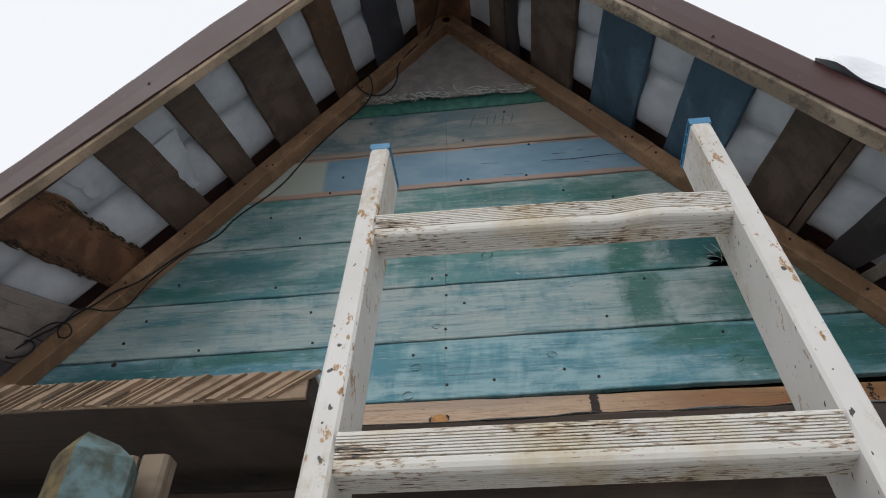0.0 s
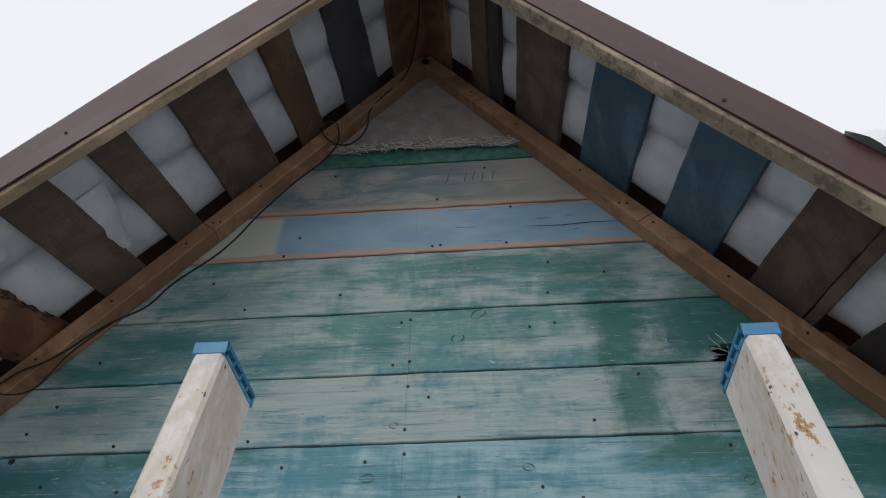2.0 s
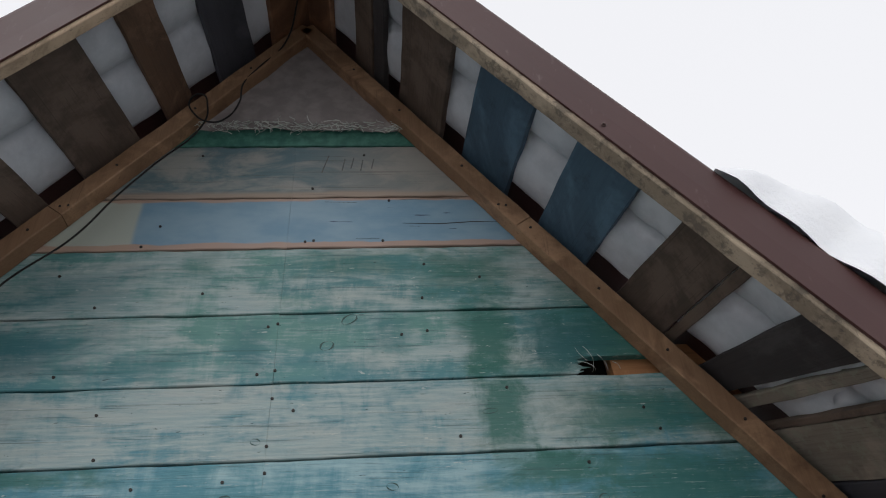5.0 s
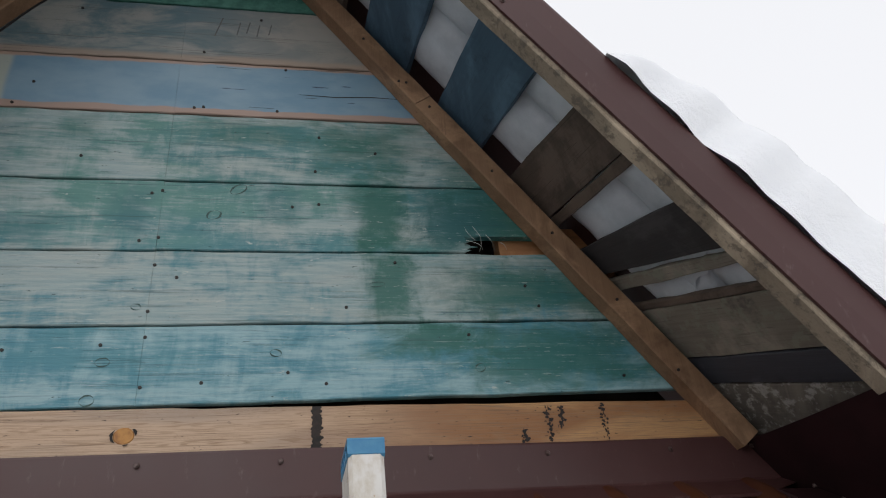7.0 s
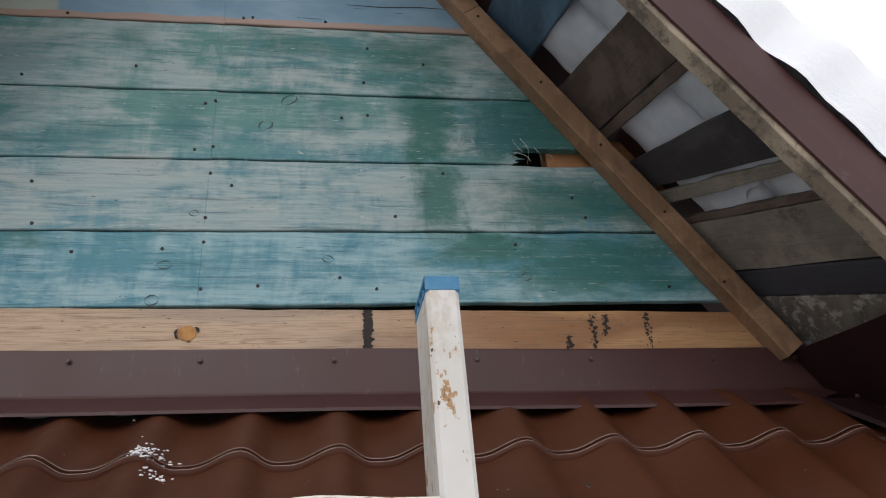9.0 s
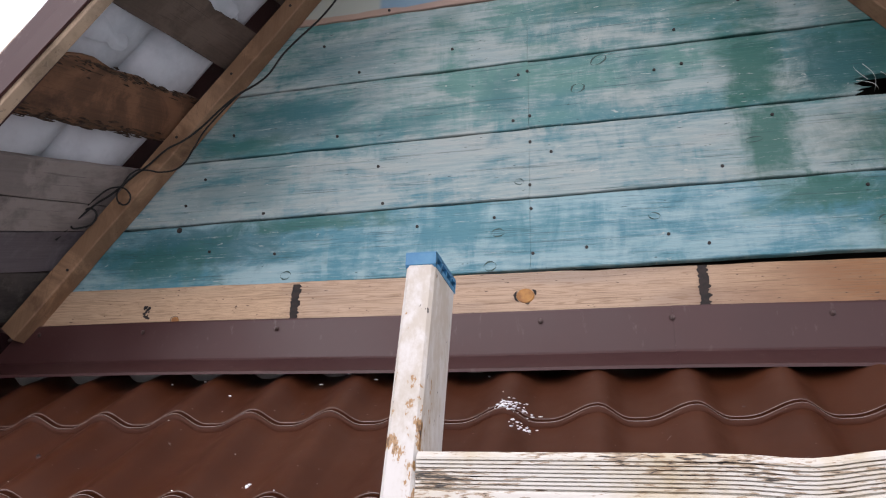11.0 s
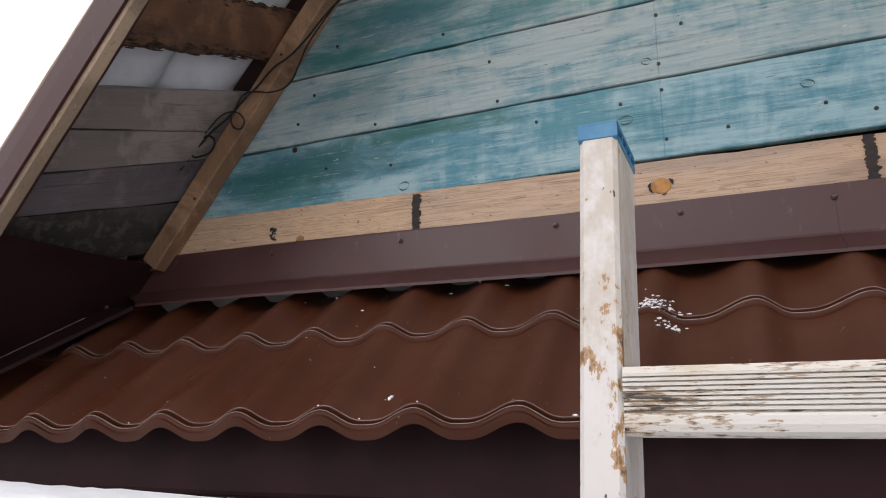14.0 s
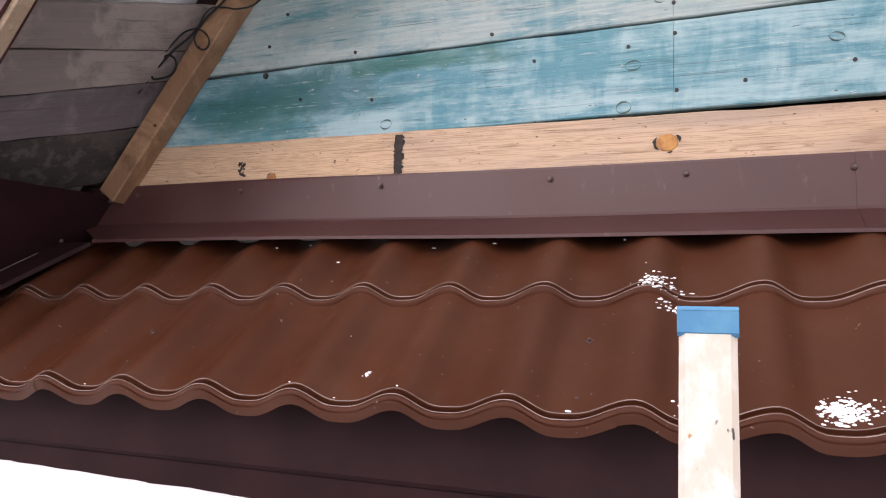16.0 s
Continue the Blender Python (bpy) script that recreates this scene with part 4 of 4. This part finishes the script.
# patches of snow on the tiles
rng = random.Random(9)
def snow_patch(x, d, size, n):
    bm = bmesh.new()
    for k in range(n):
        px, pd = x + rng.gauss(0, size), d + rng.gauss(0, size * 0.8)
        r = rng.uniform(0.0010, 0.0038)
        pd = min(max(pd, 0.025), 0.52)
        p = EAVE + UPN * pd + OUT * (wave(px) - 0.0100 * ((pd % STEP) / STEP) + 0.001)
        bmesh.ops.create_icosphere(bm, subdivisions=1, radius=r, matrix=Matrix.Translation((px, p.y, p.z + SLANT * px)) @ Matrix.Rotation(rng.uniform(0, 3), 4, "Z") @ Matrix.Diagonal((rng.uniform(0.8, 2.4), 1.1, 0.6, 1)))
    tagged(mesh_object("snow_patch", bm, SNOW, True), "scattered crumbs of snow on brown tiles", "snow", "snow crumbs", "stuff")
snow_patch(-0.02, 0.33, 0.022, 70)
snow_patch(0.005, 0.28, 0.012, 25)
snow_patch(0.235, 0.055, 0.016, 260)
snow_patch(0.05, 0.05, 0.014, 45)
snow_patch(-0.49, 0.09, 0.004, 12)
snow_patch(-0.4, 0.25, 0.4, 22)

# ---- cable along the batten ----
MAIN = [(0.02, -0.42, 5.12), (-0.02, -0.20, 5.16), (-0.067, -0.075, 5.121), (-0.156, -0.06, 4.98), (-0.197, -0.055, 4.905), (-0.201, -0.054, 4.799), (-0.232, -0.054, 4.724), (-0.274, -0.067, 4.686),
        (-0.339, -0.069, 4.732), (-0.356, -0.073, 4.790), (-0.327, -0.075, 4.818), (-0.295, -0.073, 4.757), (-0.300, -0.067, 4.672), (-0.422, -0.065, 4.487), (-0.496, -0.065, 4.369), (-0.589, -0.065, 4.196),
        (-0.716, -0.065, 4.055), (-0.766, -0.065, 3.977), (-0.850, -0.066, 3.922), (-0.895, -0.067, 3.881), (-0.950, -0.067, 3.824), (-1.001, -0.069, 3.784), (-1.044, -0.069, 3.764), (-1.103, -0.069, 3.711),
        (-1.137, -0.071, 3.684), (-1.194, -0.071, 3.633), (-1.247, -0.073, 3.597), (-1.281, -0.075, 3.564), (-1.307, -0.077, 3.533), (-1.271, -0.077, 3.525), (-1.236, -0.077, 3.539), (-1.235, -0.075, 3.570), (-1.265, -0.077, 3.584), (-1.320, -0.081, 3.515), (-1.335, -0.091, 3.485)]
SPARE = [(-0.838, -0.063, 3.937), (-0.903, -0.062, 3.864), (-0.945, -0.061, 3.808), (-0.965, -0.061, 3.762), (-0.999, -0.062, 3.703), (-1.057, -0.065, 3.690), (-1.100, -0.067, 3.699), (-1.133, -0.075, 3.696),
         (-1.167, -0.075, 3.654), (-1.181, -0.073, 3.624), (-1.160, -0.071, 3.593), (-1.138, -0.071, 3.597), (-1.143, -0.073, 3.629), (-1.191, -0.077, 3.646), (-1.250, -0.081, 3.606), (-1.320, -0.086, 3.525)]


def laid_cable(points, radius, label):
    cu = bpy.data.curves.new("cable", "CURVE")
    cu.dimensions, cu.bevel_depth, cu.bevel_resolution = "3D", radius, 3
    sp = cu.splines.new("BEZIER")
    sp.bezier_points.add(len(points) - 1)
    for bp, c in zip(sp.bezier_points, points):
        bp.co = c
        bp.handle_left_type = bp.handle_right_type = "AUTO"
    cu.materials.append(CABLE)
    tagged(new("cable", cu), label, "cable", "cables on the batten")


laid_cable(MAIN, 0.0030, "thin black cable with a loop along wooden batten")
laid_cable(SPARE, 0.0024, "thin spare black cable end coiled on wooden batten")

# ---- ladder ----
LEANB = 0.20
TOPZ, TOPY = 2.904, -1.270


def rail_y(z):
    return TOPY - LEANB * (TOPZ - z)


ladder = empty("ladder", "chipped white painted aluminium ladder with blue end caps", "ladder", at=(0, 0, 0))
for x0, x1 in ((0.061, 0.080), (0.3790, 0.3985)):
    bm = bmesh.new()
    c = 0.0022
    rings = []
    for z in [TOPZ * k / 40 for k in range(41)]:
        y = rail_y(z)
        pts = [(x0 + c, y), (x1 - c, y), (x1, y + c), (x1, y + 0.058 - c), (x1 - c, y + 0.058), (x0 + c, y + 0.058), (x0, y + 0.058 - c), (x0, y + c)]
        rings.append([bm.verts.new((px, py, z)) for px, py in pts])
    for p, q in zip(rings, rings[1:]):
        for k in range(8):
            bm.faces.new((p[k], p[(k + 1) % 8], q[(k + 1) % 8], q[k]))
    bm.faces.new(rings[0][::-1])
    bm.faces.new(rings[-1])
    rail = part("rail", bm, PAINT, ladder)
    o = 0.0005
    sx = 1 if x0 < 0.2 else -1
    inner_x = x1 + o if x0 < 0.2 else x0 - o
    bm = bmesh.new()
    slab(bm, lambda u, v, w: (u, w + TOPY, v), x0 + 0.003, x1 - 0.003, TOPZ - 0.002, TOPZ + 0.007, 0.003, 0.056, 2, 0, 0.002)
    part("cap_core", bm, DARKBLUE, rail, "shadowed inside of the cap")
    bm = bmesh.new()
    slab(bm, lambda u, v, w: (u, w + TOPY, v), x0 - o, x1 + o, TOPZ + 0.0062, TOPZ + 0.0090, -o, 0.060, 4, 0, 0.0016)
    slab(bm, lambda u, v, w: (u, w + TOPY, v), x0 - o, x1 + o, TOPZ - 0.001, TOPZ + 0.0085, -o, 0.003, 4, 0, 0.001)
    part("end_cap", bm, CAPBLUE, rail, "blue plastic end cap")
    for k in range(5):
        bm = bmesh.new()
        y = TOPY + 0.001 + 0.0138 * k
        slab(bm, lambda u, v, w: (u, w + 0.25 * (v - TOPZ), v), x0 - o, x1 + o, TOPZ - 0.001, TOPZ + 0.0072, y, y + 0.0018, 1, 0, 0.0005)
        part("cap_rib", bm, CAPBLUE, rail, "blue plastic rib")
    bm = bmesh.new()
    slab(bm, lambda u, v, w: (u, w + TOPY, v), x0 - o, x1 + o, TOPZ - 0.0015, TOPZ + 0.0015, 0.0005, 0.0585, 1, 0, 0.0006)
    part("cap_rim", bm, CAPBLUE, rail, "blue plastic rim")


def rung_mesh(bent):
    """A hollow-looking rung with fine ridges on its front and underside, dented near one end."""
    bm = bmesh.new()
    prof = []
    hh, dd = 0.030, 0.031
    nr = 8
    prof = [(0.003, hh)]
    for i in range(nr):
        a = hh - 0.003 - (hh - 0.0135) * i / nr
        stp = (hh - 0.0135) / nr
        prof += [(0.0, a), (0.0, a - stp * 0.62), (0.0019, a - stp * 0.72), (0.0019, a - stp * 0.92)]
    prof += [(0.0, 0.0100), (-0.0006, 0.0090), (-0.0008, 0.0055), (0.0, 0.0025), (0.0015, 0.0008), (0.004, 0.0)]
    for i in range(nr):
        a = 0.005 + (dd - 0.009) * i / nr
        stp = (dd - 0.009) / nr
        prof += [(a, 0.0), (a + stp * 0.65, 0.0), (a + stp * 0.75, 0.0013), (a + stp * 0.92, 0.0013)]
    prof += [(dd, 0.003), (dd, hh - 0.003), (dd - 0.003, hh)]
    rings = []
    n = 30
    for i in range(n + 1):
        u = i / n
        dent = bent * 0.0022 * math.exp(-((u - 0.66) / 0.07) ** 2) - bent * 0.0025 * math.exp(-((u - 0.8) / 0.09) ** 2)
        rings.append([bm.verts.new((0.080 + (0.379 - 0.080) * u, y, z - (dent if z > 0.02 or y < 0.01 else 0))) for y, z in prof])
    for p, q in zip(rings, rings[1:]):
        for k in range(len(prof)):
            bm.faces.new((p[k], p[(k + 1) % len(prof)], q[(k + 1) % len(prof)], q[k]))
    return bm


RUNG0, RUNGD = 2.756, 0.235
part("rung", rung_mesh(1.0), RUNGP, ladder, "dented white ridged rung with worn paint").location = (0, rail_y(RUNG0) + 0.004, RUNG0)
first = part("rung", rung_mesh(0.0), RUNGP, ladder, "white ridged rung with worn paint")
for k in range(1, 12):
    ob = first if k == 1 else first.copy()
    if k > 1:
        scene.collection.objects.link(ob)
    z = RUNG0 - RUNGD * k
    ob.location = (0, rail_y(z) + 0.004, z)

# ---- snowy plank platform behind the ladder ----
def plank(y0, y1, z0, z1, x0, x1, label, seed, grooves=False, tilt=0.0, thick=0.006):
    thing = empty("scaffold_plank", label, "plank", "scaffold planks")
    bm = bmesh.new()
    slab(bm, lambda u, v, w: (u, v, w + tilt * u), x0, x1, y0, y1, z0, z1, 30, 0.006, 0.003, seed)
    part("timber", bm, OLD, thing)
    if grooves:
        bm = bmesh.new()
        slab(bm, lambda u, v, w: (u, w, v), x0, x1 - 0.002, z0 + 0.0005, z1 - 0.0005, y0 - 0.0008, y0 + 0.003, 60, 0.0008, 0.0006, 77)
        rg = random.Random(5)
        x = max(x0, -1.1)
        while x < x1 - 0.03:
            wd = rg.choice((0.004, 0.006, 0.007, 0.009, 0.013, 0.018))
            h0, h1 = z0 + 0.0012, z1 - 0.001 - rg.uniform(0, 0.0015)
            sl = 0.034
            d = rg.uniform(0.0022, 0.0046)
            vs = [bm.verts.new(p) for p in ((x, y0 + 0.001, h0), (x + wd * 0.75, y0 + 0.001, h0), (x + wd * 0.75 + sl, y0 + 0.001, h1), (x + sl, y0 + 0.001, h1),
                                            (x + 0.002, y0 - d, h0), (x + wd * 0.5, y0 - d, h0), (x + wd * 0.5 + sl, y0 - d, h1), (x + sl + 0.002, y0 - d, h1))]
            for q in ((4, 5, 6, 7), (0, 1, 5, 4), (1, 2, 6, 5), (2, 3, 7, 6), (3, 0, 4, 7)):
                bm.faces.new([vs[i] for i in q])
            x += wd
        part("saw_mark", bm, DECKW, thing, "raised chainsaw ridges on sawn face")
    bm = bmesh.new()
    nx, nyy = 90, 8
    gr = []
    for i in range(nx + 1):
        x = x0 + (x1 - x0) * i / nx
        row = []
        for j in range(nyy + 1):
            y = y0 + (y1 - y0) * (j / nyy)
            rim = 0.0 if j in (0, nyy) else 1.0
            h = max(-0.002, thick * rim + 0.003 * noise.noise(Vector((x * 12, y * 20, seed))) + 0.004 * noise.noise(Vector((x * 50, y * 60, seed))))
            row.append(bm.verts.new((x, y + 0.003 * noise.noise(Vector((x * 40, j, 1))), z1 + tilt * x + h - 0.0005)))
        gr.append(row)
    for p, q in zip(gr, gr[1:]):
        for k in range(nyy):
            bm.faces.new((p[k], p[k + 1], q[k + 1], q[k]))
    sn = mesh_object("plank_snow", bm, SNOW, True)
    tagged(sn, "thin crust of snow on scaffold plank", "snow", "snow on planks", "stuff")
    return thing


plank(-1.275, -1.228, 2.615, 2.640, -2.6, 0.036, "rough sawn batten with chainsaw marks under snow", 1.0, True, 0.0, 0.004)
plank(-1.222, -1.06, 2.624, 2.640, -2.6, 0.040, "old brown scaffold plank with snow crust", 6.0, False, 0.0, 0.005)
bm = bmesh.new()
slab(bm, straight, -1.6, 0.6, 2.548, 2.604, -1.150, -1.095, 24, 0.005, 0.004, 71)
tagged(mesh_object("scaffold_beam", bm, OLD), "dark rough beam carrying the snowy planks", "beam")
plank(-1.21, -0.98, 2.604, 2.628, 0.05, 2.2, "brown scaffold plank with snow crust", 2.0)
plank(-1.045, -0.83, 2.606, 2.630, -2.6, 0.04, "brown scaffold plank with snow crust", 4.0, False, 0.0, 0.010)
plank(-0.822, -0.62, 2.606, 2.636, -2.6, 0.4, "brown scaffold plank with snow crust", 3.0, False, -0.022)
# a post set cornerwise, mossy on one face and with flaking paint on the other
bm = bmesh.new()
rings = []
for k in range(25):
    z = 2.566 * k / 24
    wob = 0.0025 * noise.noise(Vector((z * 14, 2, 5)))
    rings.append([bm.verts.new((-0.112 + dx + wob, -1.285 + dy, z)) for dx, dy in ((-0.029, -0.002), (-0.016, -0.016), (0.001, -0.026), (0.032, -0.002), (0.026, 0.020), (-0.022, 0.022))])
rings.append([bm.verts.new((-0.114 + dx, -1.283 + dy, 2.580 + dz)) for dx, dy, dz in ((-0.020, 0.0, -0.004), (-0.012, -0.009, 0.0), (0.000, -0.015, 0.003), (0.018, 0.0, -0.001), (0.014, 0.014, 0), (-0.012, 0.015, 0))])
for p, q in zip(rings, rings[1:]):
    for k in range(6):
        bm.faces.new((p[k], p[(k + 1) % 6], q[(k + 1) % 6], q[k]))
bm.faces.new(rings[-1])
ob = mesh_object("scaffold_post", bm, POSTP)
ob.data.materials.append(MOSSY)
for f_ in ob.data.polygons:
    f_.material_index = 1 if f_.center.x < -0.1125 else 0
tagged(ob, "post with mossy side and flaking pale teal paint", "post", "scaffold posts")
for x0, x1 in ((-0.117, -0.101), (-0.096, -0.076)):
    bm = bmesh.new()
    slab(bm, lambda u, v, w: (v, w, u), 0.0, 2.588, x0, x1, -1.250, -1.230, 16, 0.003, 0.003, x0)
    tagged(mesh_object("scaffold_stake", bm, STAKE), "rough grey-brown wooden stake holding scaffold planks", "stake", "scaffold stakes")

# ---- ground and distance ----
bm = bmesh.new()
bmesh.ops.create_grid(bm, x_segments=60, y_segments=60, size=400)
for v in bm.verts:
    r = v.co.length
    v.co.z = 0.15 * noise.noise(v.co * 0.05) if r > 15 else 0.0
tagged(mesh_object("ground", bm, DULL_SNOW, True), "flat ground covered with snow", "ground", "", "structure")

house = empty("neighbour_house", "distant house with snow-covered roof and grey tiles", "house")
bm = bmesh.new()
slab(bm, lambda u, v, w: (u, v, w), -36, -6.5, 9.4, 16.7, 0, 4.9, 1, 0, 0.02)
part("wall", bm, PLASTER, house)
bm = bmesh.new()
n = 60
rows_ = []
for i in range(n + 1):
    x = -37 + 31 * i / n
    row = []
    for j, (y, z) in enumerate(((8.7, 4.6), (8.6, 5.0), (9.4, 6.1), (10.2, 7.6), (11.0, 9.0), (11.5, 9.6))):
        wob = 0.18 * noise.noise(Vector((x * 0.6, j * 1.3, 5)))
        row.append(bm.verts.new((x, y + wob, z + 0.15 * min(j, 1) + wob)))
    rows_.append(row)
for p, q in zip(rows_, rows_[1:]):
    for k in range(5):
        bm.faces.new((p[k], p[k + 1], q[k + 1], q[k]))
part("snow_cover", bm, SNOW, house, "thick snow on roof", True)
bm = bmesh.new()
us = [-37.2 + 31.4 * i / 200 for i in range(201)]
plate(bm, [(8.8, 4.6), (12.0, 10.4), (12.3, 10.45), (12.7, 10.2), (18.7, 5.6)], lambda u, v, w: (u, v, w + 0.05 * math.sin(u * 14)), us)
part("roof", bm, GREYTILE, house, "grey wavy tile roof")
for x in (-22.5,):
    bm = bmesh.new()
    slab(bm, lambda u, v, w: (u, v, w), x, x + 2.3, 9.0, 10.8, 5.6, 6.9, 1, 0, 0.02)
    part("dormer", bm, OLD, house, "dark dormer half buried in snow")
